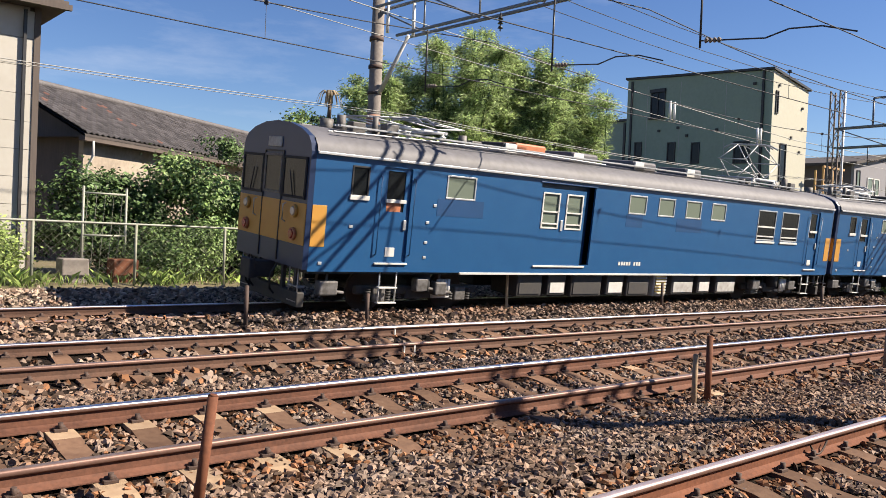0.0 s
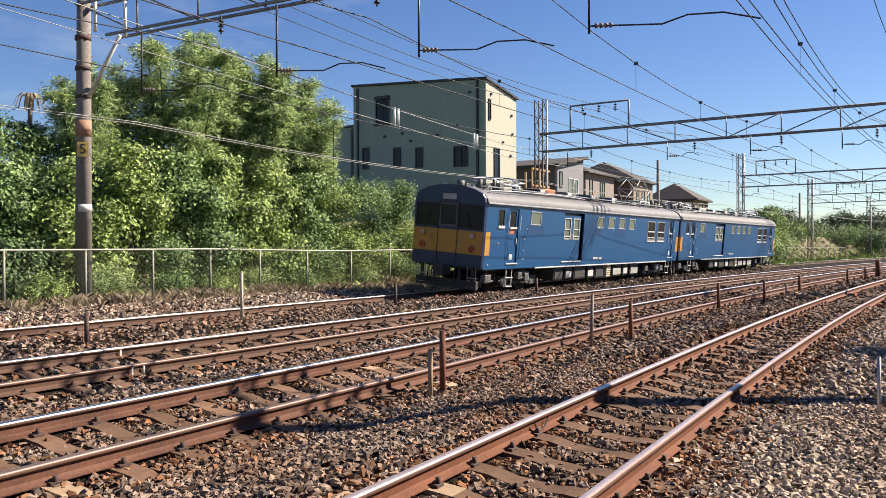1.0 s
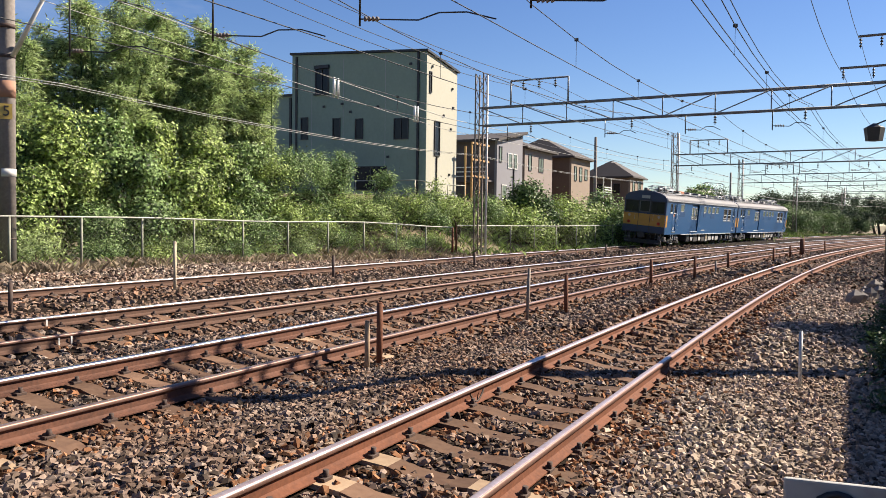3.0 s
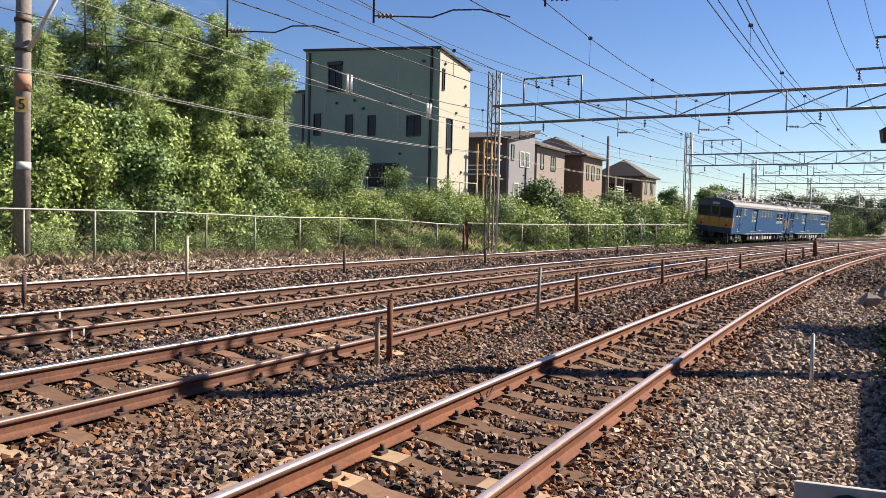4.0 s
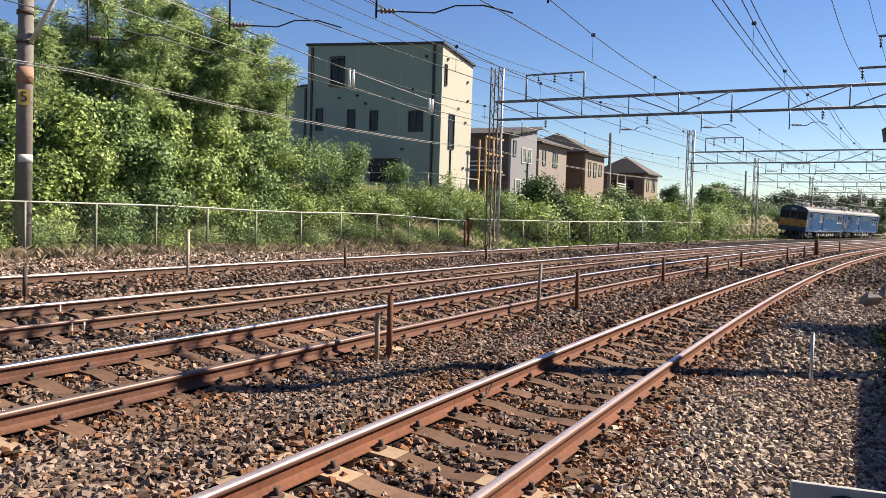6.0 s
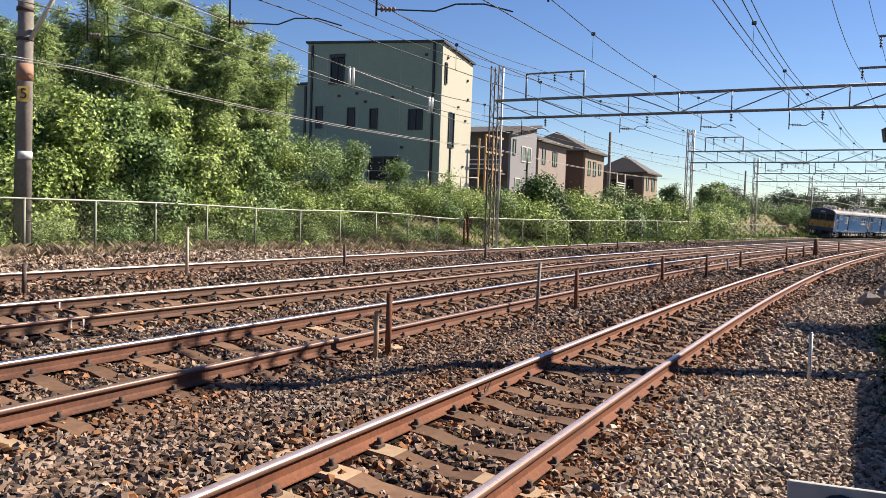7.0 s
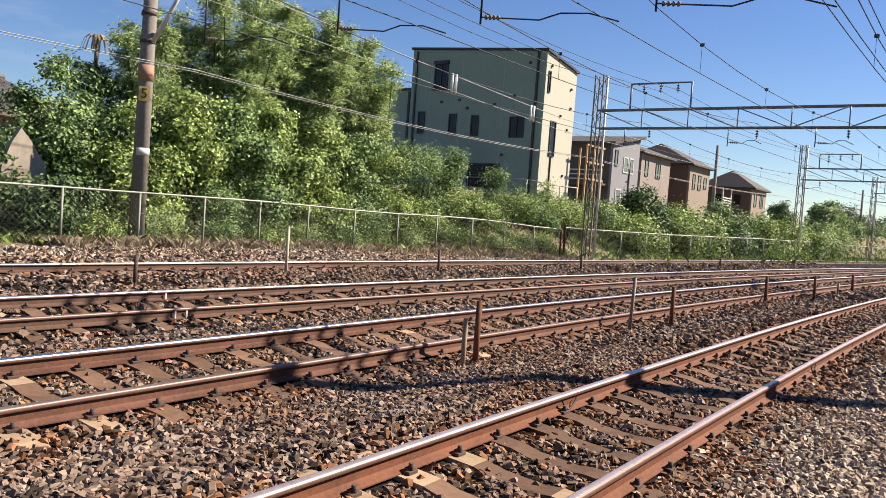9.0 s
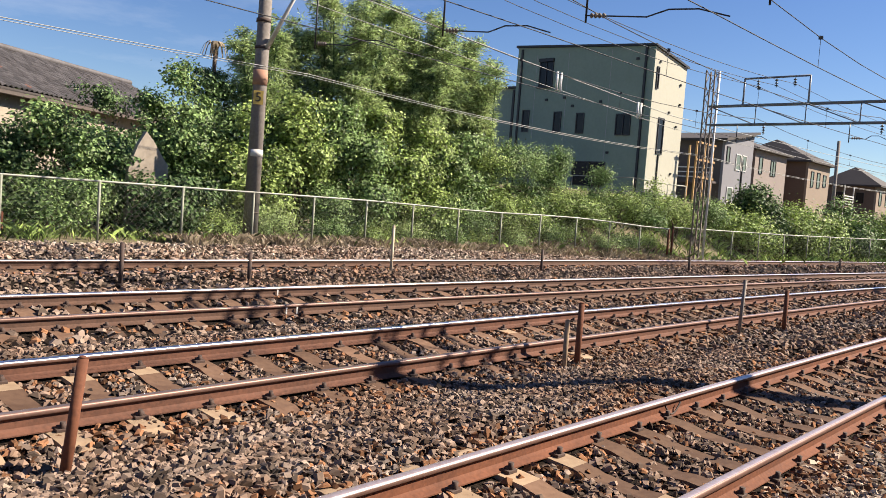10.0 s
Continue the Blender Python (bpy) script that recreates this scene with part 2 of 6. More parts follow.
def box(bm, x0, x1, y0, y1, z0, z1, bevel=0.0, index=0):
    """Adds a box, its edges rounded by bevel."""
    v = [bm.verts.new((x, y, z)) for x in (x0, x1) for y in (y0, y1) for z in (z0, z1)]
    fs = [bm.faces.new([v[i] for i in q]) for q in ((0, 1, 3, 2), (4, 6, 7, 5), (0, 4, 5, 1), (2, 3, 7, 6), (0, 2, 6, 4), (1, 5, 7, 3))]
    if bevel:
        r = bmesh.ops.bevel(bm, geom=list({e for f in fs for e in f.edges}), offset=bevel, segments=2, affect="EDGES", profile=0.5)
        fs = r["faces"]
    for f in fs:
        f.material_index = index
    return bm


def tube(bm, a, b, r0, r1=None, seg=8, index=0):
    """Adds a closed round bar from a to b."""
    a, b = Vector(a), Vector(b)
    r1 = r0 if r1 is None else r1
    q = (b - a).to_track_quat("Z", "Y")
    rings = []
    for c, r in ((a, r0), (b, r1)):
        rings.append([bm.verts.new(c + q @ Vector((r * math.cos(2 * math.pi * i / seg), r * math.sin(2 * math.pi * i / seg), 0))) for i in range(seg)])
    for i in range(seg):
        f = bm.faces.new((rings[0][i], rings[0][(i + 1) % seg], rings[1][(i + 1) % seg], rings[1][i]))
        f.smooth, f.material_index = seg > 5, index
    bm.faces.new(rings[0][::-1]).material_index = index
    bm.faces.new(rings[1]).material_index = index
    return bm


def sweep(bm, points, r, seg=5):
    """Adds a bent round bar through the points."""
    pts = [Vector(p) for p in points]
    rings = []
    for i, p in enumerate(pts):
        d = (pts[min(i + 1, len(pts) - 1)] - pts[max(i - 1, 0)])
        q = d.to_track_quat("Z", "Y")
        rings.append([bm.verts.new(p + q @ Vector((r * math.cos(2 * math.pi * k / seg), r * math.sin(2 * math.pi * k / seg), 0))) for k in range(seg)])
    for a, b in zip(rings, rings[1:]):
        for k in range(seg):
            bm.faces.new((a[k], a[(k + 1) % seg], b[(k + 1) % seg], b[k])).smooth = True
    return bm


def B():
    return bmesh.new()


# ---- the railway's plan: s along the line, o to its left ----
BEND = 45.0                                        # past this the curve is wider
FAR_RADIUS = 540.0
CANT = 0.0965
REF = (radians(41.9), 425.0, 0.0, 0.0)
TRACKS = [(radians(41.85), 425.0, 2.418, 0.0), (radians(41.5), 421.0, 6.071, 0.061), (radians(40.4), 500.0, 10.005, 0.032), (radians(40.85), 632.0, 14.253, 0.024)]


def along(curve, s, o=0.0, z=0.0):
    """The place at s metres along a curve and o metres to its left, and its heading."""
    th, rad, d, z0 = curve
    p = Vector((-math.sin(th) * d, math.cos(th) * d, z0))
    far = max(rad, FAR_RADIUS)
    for length, r in ((min(s, BEND), rad), (max(s - BEND, 0), far)):
        if length:
            t2 = th - length / r
            p += Vector((-r * (math.sin(t2) - math.sin(th)), r * (math.cos(t2) - math.cos(th)), 0))
            th = t2
    return p + Vector((-math.sin(th) * o, math.cos(th) * o, z)), th


def P(s, o, z=0.0):
    return along(REF, s, o, z)[0]


def frame_at(s, o, z=0.0):
    """A pose on the line: x along it, y to its left."""
    p, th = along(REF, s, o, z)
    return Matrix.Translation(p) @ Matrix.Rotation(th, 4, "Z")


STATIONS = np.concatenate([np.arange(-70, 60, 0.5), np.arange(60, 330, 2.0)])
REF_XY = np.array([along(REF, s)[0][:2] for s in STATIONS])
REF_TH = np.array([along(REF, s)[1] for s in STATIONS])
TRACK_O = []
for tr in TRACKS:
    d = np.array([along(tr, s)[0][:2] for s in STATIONS]) - REF_XY
    TRACK_O.append(-d[:, 0] * np.sin(REF_TH) + d[:, 1] * np.cos(REF_TH))
TRACK_O = np.array(TRACK_O)


def plan(x, y):
    """s and o of places in the world (arrays)."""
    q = np.stack([np.ravel(x), np.ravel(y)], 1)
    s, o = np.empty(len(q)), np.empty(len(q))
    for i in range(0, len(q), 4000):
        d = q[i:i + 4000, None] - REF_XY[None]
        k = (d ** 2).sum(2).argmin(1)
        d = d[np.arange(len(k)), k]
        s[i:i + 4000] = STATIONS[k] + d[:, 0] * np.cos(REF_TH[k]) + d[:, 1] * np.sin(REF_TH[k])
        o[i:i + 4000] = -d[:, 0] * np.sin(REF_TH[k]) + d[:, 1] * np.cos(REF_TH[k])
    return s, o


def ease(t):
    t = np.clip(t, 0, 1)
    return t * t * (3 - 2 * t)


def height(s, o):
    """The ground: canted ballast beds, the verge, and the bank on which the far houses stand."""
    c = [np.interp(s, STATIONS, TRACK_O[i]) for i in range(4)]
    xs, zs = [], []
    for i in range(4):
        z0 = TRACKS[i][3] - 0.155
        for side in (-1.25, 1.25):
            xs.append(c[i] + side), zs.append(np.full_like(c[i], z0 + CANT * side / 1.067 - 0.03))
    edge = np.interp(s, (18, 32), (0.12, -0.2))
    xs.append(c[3] + 2.6), zs.append(edge)
    z = np.where(o < xs[0], zs[0] - 0.10 * ease((xs[0] - o) / 1.2), edge)
    for a, b, za, zb in zip(xs, xs[1:], zs, zs[1:]):
        t = (o - a) / (b - a)
        z = np.where((t >= 0) & (t < 1), za + (zb - za) * np.clip(t, 0, 1), z)
    # stone is heaped up to the head of the fourth track's near rail
    near = c[3] - 0.66
    heap = np.interp(s, (-4, 4, 12), (-0.09, -0.05, -0.03))
    z = np.where((o < near) & (o > near - 2.0), np.maximum(z, heap - 0.16 * ease((near - 0.5 - o) / 1.5)), z)
    bank = ease((s - 22) / 10) * ease((150 - s) / 45) * ease((o - c[3] - 3.4) / 5.0) * 3.0
    return z + bank


def ground_z(s, o):
    return float(height(np.array([float(s)]), np.array([float(o)]))[0])


# ---- ground ----
def build_ground():
    a = np.concatenate([[-4000, -1500, -600, -250, -120, -60], np.arange(-40, -12, 3.0), np.arange(-12, 62, 0.6), np.arange(62, 130, 2.5), np.arange(130, 330, 10), [400, 700, 1500, 4000]])
    b = np.concatenate([[-4000, -1200, -400, -150, -60], np.arange(-30, -6, 3.0), np.arange(-6, 24, 0.22), np.arange(24, 60, 1.5), [70, 90, 130, 200, 400, 1200, 4000]])
    th = REF[0]
    A, Bq = np.meshgrid(a, b, indexing="ij")
    x, y = A * math.cos(th) - Bq * math.sin(th), A * math.sin(th) + Bq * math.cos(th)
    s, o = plan(x, y)
    z = height(s, o)
    z[(np.abs(A.ravel()) > 330) | (np.abs(Bq.ravel()) > 150)] = -0.3
    v = np.stack([x.ravel(), y.ravel(), z], 1)
    i = np.arange(len(a) - 1)[:, None] * len(b) + np.arange(len(b) - 1)[None]
    i = i.ravel()
    f = np.stack([i, i + len(b), i + len(b) + 1, i + 1], 1)
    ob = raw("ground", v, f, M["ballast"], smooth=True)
    ob.data.materials.append(M["earth"])
    mid = o[f].mean(1)
    edge = np.interp(s[f].mean(1), STATIONS, TRACK_O[3]) + 2.2
    far = (np.abs(A.ravel()[f].mean(1)) > 330)
    ob.data.polygons.foreach_set("material_index", ((mid > edge) | (mid < -1.6) | far).astype(np.int32))
    tagged(ob, "ballast bed with painted-in shade between its stones, an earth verge and grassy bank", "ground", kind="structure")


build_ground()


# ---- tracks ----
SLEEPER_STEP = 0.585


def rail_section():
    """The outline of a flat-bottomed rail with a rounded head, its top at 0."""
    half = [(0.063, -0.152), (0.063, -0.143), (0.022, -0.128), (0.009, -0.112), (0.009, -0.052), (0.0325, -0.036), (0.0325, -0.015), (0.0295, -0.0065), (0.022, -0.0018), (0.009, 0.0)]
    return half + [(-x, z) for x, z in reversed(half)]


def build_rail(curve, side, s0, s1, name, parent, head, web):
    sec = rail_section()
    ss = np.concatenate([np.arange(s0, 60, 1.0), np.arange(60, s1, 4.0)])
    v, f = [], []
    n = len(sec)
    for s in ss:
        for x, z in sec:
            p, _ = along(curve, s, side * 0.566 + x, side * CANT / 2 + z + x * CANT / 1.067)
            v.append(p)
    for i in range(len(ss) - 1):
        for k in range(n):
            f.append((i * n + k, i * n + (k + 1) % n, (i + 1) * n + (k + 1) % n, (i + 1) * n + k))
    ob = raw(name, v, f, M[web], parent)
    ob.data.materials.append(M[head]), ob.data.materials.append(M["railside"])
    # the wheels polish the top and the corner towards the other rail
    kinds, soft = [0] * n, [False] * n
    for k in range(5, 14):
        kinds[k], soft[k] = 2, True
    for k in (8, 9, 10) + ((11, 12) if side > 0 else (6, 7)):
        kinds[k] = 1
    ob.data.polygons.foreach_set("material_index", np.tile(np.array(kinds, np.int32), len(ss) - 1))
    ob.data.polygons.foreach_set("use_smooth", np.tile(np.array(soft, bool), len(ss) - 1))
    return ob


def sleeper_mesh(mat, ends=None):
    bm = B()
    # a pre-stressed block, its middle lower than its seats
    prof = [(-1.0, 0.0), (-0.88, 0.035), (-0.3, 0.035), (-0.15, 0.01), (0.15, 0.01), (0.3, 0.035), (0.88, 0.035), (1.0, 0.0)]
    low, top = [], []
    for y, z in prof:
        low.append([bm.verts.new((x, y, -0.14)) for x in (-0.13, 0.13)])
        top.append([bm.verts.new((x, y, z - 0.035)) for x in (-0.105, 0.105)])
    for a in range(len(prof) - 1):
        bm.faces.new((top[a][0], top[a][1], top[a + 1][1], top[a + 1][0]))
        bm.faces.new((low[a][0], top[a][0], top[a + 1][0], low[a + 1][0]))
        bm.faces.new((low[a][1], low[a + 1][1], top[a + 1][1], top[a][1]))
    for a in (0, -1):
        bm.faces.new((low[a][0], low[a][1], top[a][1], top[a][0]))
    bmesh.ops.recalc_face_normals(bm, faces=bm.faces)
    for face in bm.faces:
        face.material_index = 1 if ends and abs(face.calc_center_median().y) > 0.4 else 0
    me = bpy.data.meshes.new("sleeper")
    bm.to_mesh(me), bm.free()
    me.materials.append(mat)
    if ends:
        me.materials.append(ends)
    return me


def clip_mesh():
    """The spring clips and bolts on both sides of one rail foot."""
    bm = B()
    for sgn in (-1, 1):
        box(bm, -0.05, 0.05, sgn * 0.045 if sgn > 0 else -0.115, 0.115 if sgn > 0 else -0.045, -0.002, 0.024, 0.004)
        tube(bm, (0, sgn * 0.09, 0.0), (0, sgn * 0.09, 0.07), 0.02, seg=6)
        tube(bm, (-0.035, sgn * 0.075, 0.03), (0.035, sgn * 0.075, 0.03), 0.016, seg=6)
    bmesh.ops.recalc_face_normals(bm, faces=bm.faces)
    me = bpy.data.meshes.new("rail_clip")
    bm.to_mesh(me), bm.free()
    me.materials.append(M["iron"])
    return me


TRACK_THINGS = []
for number, curve in enumerate(TRACKS):
    thing = empty("railway_track", Matrix.Identity(4), ("rusty railway track with dull worn rails beside a gravel path", "rusty railway track with bright polished rails on concrete sleepers",
                  "brown railway track with polished rails on stone ballast", "narrow gauge railway track beside the fence")[number], "railway track", "parallel railway tracks", "structure")
    TRACK_THINGS.append(thing)
    for side in (-1, 1):
        tagged(build_rail(curve, side, -40, 300, "rail", thing, ("railhead" if side > 0 else "railhead_brown") if number else "railhead_dull", ("rust", "rust_mid", "rust_dark", "rust_dark")[number]), "rusty brown rail with a polished head" if number else "rusty brown rail with a dull worn head")


# ---- the two railcars: x along the line, y to its left, z over the rails ----
def car_body(car):
    """Body shell in panels round the openings of its right side; the left side is plain."""
    L, W, Z0, Z1 = 9.75, 1.4, 0.92, 3.1
    side = B()
    holes = [(0.78, 1.17, 2.30, 2.92), (1.49, 2.17, 1.12, 2.95), (3.05, 3.84, 2.43, 2.92), (5.78, 7.62, 1.12, 2.97), (8.9, 9.6, 2.42, 2.90), (10.1, 10.8, 2.42, 2.90),
             (11.3, 12.0, 2.42, 2.90), (12.5, 13.2, 2.42, 2.90), (14.93, 15.95, 1.95, 2.85), (16.3, 17.32, 1.95, 2.85), (18.0, 18.66, 1.12, 2.95)]
    xs = [0.0]
    for a, b, c, d in holes:
        box(side, xs[-1] - L, a - L, -W, -W + 0.05, Z0, Z1)
        box(side, a - L, b - L, -W, -W + 0.05, Z0, c)
        box(side, a - L, b - L, -W, -W + 0.05, d, Z1)
        xs.append(b)
    box(side, xs[-1] - L, L, -W, -W + 0.05, Z0, Z1)
    box(side, -L, L, W - 0.05, W, Z0, Z1)
    bmesh.ops.remove_doubles(side, verts=side.verts, dist=0.0005)
    part("body", side, M["blue"], car, "blue painted steel body")
    floor = B()
    box(floor, -L + 0.05, L - 0.05, -W + 0.06, W - 0.06, Z0 - 0.05, Z0 + 0.02)
    part("underframe", floor, M["underframe"], car, "black underframe")
    inner = B()
    box(inner, -L + 0.3, L - 0.3, -0.75, -0.72, Z0, Z1)
    box(inner, -L + 1.25, -L + 1.3, -1.3, 1.3, Z0, Z1)
    part("partition", inner, M["dark"], car, "dark inner wall")
    # roof, a flat arch
    roof = B()
    prof = [(-1.43, 3.08), (-1.41, 3.2), (-1.3, 3.34), (-1.0, 3.48), (-0.5, 3.58), (0, 3.61), (0.5, 3.58), (1.0, 3.48), (1.3, 3.34), (1.41, 3.2), (1.43, 3.08)]
    rows = [[roof.verts.new((x, y, z)) for y, z in prof] for x in (-L, L)]
    for i in range(len(prof) - 1):
        roof.faces.new((rows[0][i], rows[0][i + 1], rows[1][i + 1], rows[1][i])).smooth = True
    part("roof", roof, M["roof_grey"], car, "weathered light grey roof")
    gutter = B()
    for y in (-1.445, 1.445):
        box(gutter, -L, L, y - 0.02, y + 0.02, 3.06, 3.11, 0.008)
    part("gutter", gutter, M["steel"], car)
    sill = B()
    box(sill, -L + 3.6, L - 1.6, -1.425, -1.395, 0.88, 0.925, 0.005)
    part("sill", sill, M["white_paint"], car, "pale sill strip")
    return holes


def car_front(car, sgn):
    """The cab end with its windows, band and lights; sgn -1 faces back along the line."""
    L = 9.75
    x = sgn * L
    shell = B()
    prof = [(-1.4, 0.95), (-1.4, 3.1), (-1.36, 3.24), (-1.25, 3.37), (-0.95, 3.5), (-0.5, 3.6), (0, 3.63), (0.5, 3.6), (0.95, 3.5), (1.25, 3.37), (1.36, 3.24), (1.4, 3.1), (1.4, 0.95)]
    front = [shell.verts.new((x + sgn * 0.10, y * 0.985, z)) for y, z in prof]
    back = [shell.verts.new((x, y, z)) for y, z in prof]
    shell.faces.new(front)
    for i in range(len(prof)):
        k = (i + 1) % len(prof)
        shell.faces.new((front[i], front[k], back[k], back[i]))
    # the cab's shade is in this darker blue
    cab = part("cab_front", shell, M["blue_shade"], car, "blue cab front with its shade painted in")
    xf = x + sgn * 0.10

    def plate(name, y0, y1, z0, z1, thick, mat, bevel=0.008, label=""):
        bm = B()
        a, b = sorted((xf, xf + sgn * thick))
        box(bm, a, b, y0, y1, z0, z1, bevel)
        return part(name, bm, mat, cab, label)

    plate("band", -1.37, 1.37, 1.38, 2.14, 0.012, M["yellow"], 0.004, "ochre yellow band")
    for y0, y1, z0, z1 in ((-1.25, -0.46, 2.26, 2.93), (-0.30, 0.30, 2.30, 2.95), (0.46, 1.25, 2.26, 2.93)):
        frame_bm = B()
        a, b = sorted((xf, xf + sgn * 0.03))
        for r in ((y0 - 0.05, y1 + 0.05, z0 - 0.05, z0), (y0 - 0.05, y1 + 0.05, z1, z1 + 0.05), (y0 - 0.05, y0, z0, z1), (y1, y1 + 0.05, z0, z1)):
            box(frame_bm, a, b, *r, 0.006)
        part("window_frame", frame_bm, M["gear_grey"] if y0 == -0.30 else M["rubber"], cab)
        plate("windscreen", y0, y1, z0, z1, 0.015, M["glass_dark"], 0)
    door = B()
    a, b = sorted((xf, xf + sgn * 0.022))
    for y in (-0.38, 0.38):
        box(door, a, b, y - 0.015, y + 0.015, 1.0, 3.05)
    box(door, a, b, -0.38, 0.38, 3.04, 3.07)
    part("gangway_door_frame", door, M["underframe"], cab)
    plate("destination_sign", -0.27, 0.27, 3.13, 3.32, 0.03, M["grey_box"], 0.01, "pale sign panel over the gangway door")
    for y in (-0.98, 0.98):
        for z, mat, nm in ((1.98, M["lamp_glass"], "headlight"), (1.56, M["red_glass"], "tail_light")):
            lamp = B()
            tube(lamp, (xf, y, z), (xf + sgn * 0.07, y, z), 0.125, 0.115, 16)
            ring = part(nm, lamp, M["orange"] if nm == "tail_light" else M["yellow"], cab)
            lens = B()
            tube(lens, (xf + sgn * 0.07, y, z), (xf + sgn * 0.085, y, z), 0.09, 0.07, 14)
            part("lens", lens, mat, ring)
        rail = B()
        sweep(rail, [(xf, y * 0.62, 1.75), (xf + sgn * 0.07, y * 0.62, 1.78), (xf + sgn * 0.07, y * 0.62, 2.08), (xf, y * 0.62, 2.1)], 0.014)
        part("grab_rail", rail, M["steel"], cab)
        wiper = B()
        sweep(wiper, [(xf + sgn * 0.04, y * 0.9, 2.24), (xf + sgn * 0.05, y * 0.75, 2.7)], 0.012)
        part("wiper", wiper, M["rubber"], cab)
    coupler = B()
    box(coupler, min(x, x + sgn * 0.5), max(x, x + sgn * 0.5), -0.16, 0.16, 0.62, 0.94, 0.03)
    box(coupler, min(x + sgn * 0.42, x + sgn * 0.55), max(x + sgn * 0.42, x + sgn * 0.55), -0.2, 0.2, 0.6, 0.98, 0.03)
    part("coupler", coupler, M["underframe"], car)
    pilot = B()
    box(pilot, min(x - sgn * 0.1, x + sgn * 0.06), max(x - sgn * 0.1, x + sgn * 0.06), -1.2, 1.2, 0.22, 0.5, 0.02)
    for y in (-1.0, -0.5, 0.5, 1.0):
        box(pilot, min(x - sgn * 0.05, x + sgn * 0.02), max(x - sgn * 0.05, x + sgn * 0.02), y - 0.04, y + 0.04, 0.45, 0.95)
    part("pilot", pilot, M["underframe"], car, "black steel pilot")
    for y in (-1.0, 1.0):
        step = B()
        for dy in (-0.16, 0.16):
            tube(step, (x + sgn * 0.04, y + dy, 0.3), (x + sgn * 0.04, y + dy, 0.95), 0.014, seg=6)
        for z in (0.32, 0.6):
            box(step, x - 0.06, x + 0.1, y - 0.18, y + 0.18, z - 0.012, z + 0.012)
        part("step", step, M["grey_box"], car)
    for y in (-0.42, 0.45, 0.6):
        hose = B()
        sweep(hose, [(x + sgn * 0.1, y, 0.92), (x + sgn * 0.22, y, 0.75), (x + sgn * 0.2, y + 0.03, 0.45), (x + sgn * 0.1, y + 0.05, 0.35)], 0.022)
        part("hose", hose, M["rubber"], car)
    for y0, y1 in ((-1.408, -1.385), (1.385, 1.408)):
        wrap = B()
        a, b = sorted((x, x - sgn * 0.30))
        box(wrap, a, b, y0, y1, 1.38, 2.14, 0.003)
        part("side_band", wrap, M["yellow"], car, "bright yellow corner panel")


def window(car, a, b, z0, z1, style):
    """A side window set into its opening."""
    x0, x1, y = a - 9.75, b - 9.75, -1.4
    fr = B()
    t = 0.035
    for r in ((x0, x1, z0, z0 + t), (x0, x1, z1 - t, z1), (x0, x0 + t, z0 + t, z1 - t), (x1 - t, x1, z0 + t, z1 - t)):
        box(fr, r[0], r[1], y - 0.012, y + 0.03, r[2], r[3], 0.005)
    w = part("window", fr, M["steel"] if style != "dark" else M["rubber"], car)
    pane = B()
    box(pane, x0 + t, x1 - t, y + 0.008, y + 0.02, z0 + t, z1 - t)
    part("pane", pane, M["glass_green"] if style == "green" else M["glass_dark"], w)
    if style == "sash":
        sash = B()
        zm = z0 + (z1 - z0) * 0.42
        box(sash, x0 + t, x1 - t, y - 0.012, y + 0.02, zm, zm + 0.05, 0.006)
        box(sash, x0 - 0.02, x1 + 0.02, y - 0.03, y + 0.02, z0 - 0.08, z0 - 0.02, 0.006)
        box(sash, x0 + t, x1 - t, y - 0.006, y + 0.006, z0 + 0.1, z0 + 0.14)
        part("sash_rail", sash, M["white_paint"], w, "white sash rail")
    if style == "dark":
        sill = B()
        box(sill, x0 - 0.02, x1 + 0.02, y - 0.03, y + 0.02, z0 - 0.02, z0 + 0.07, 0.006)
        part("ledge", sill, M["white_paint"], w, "white ledge")
    return w


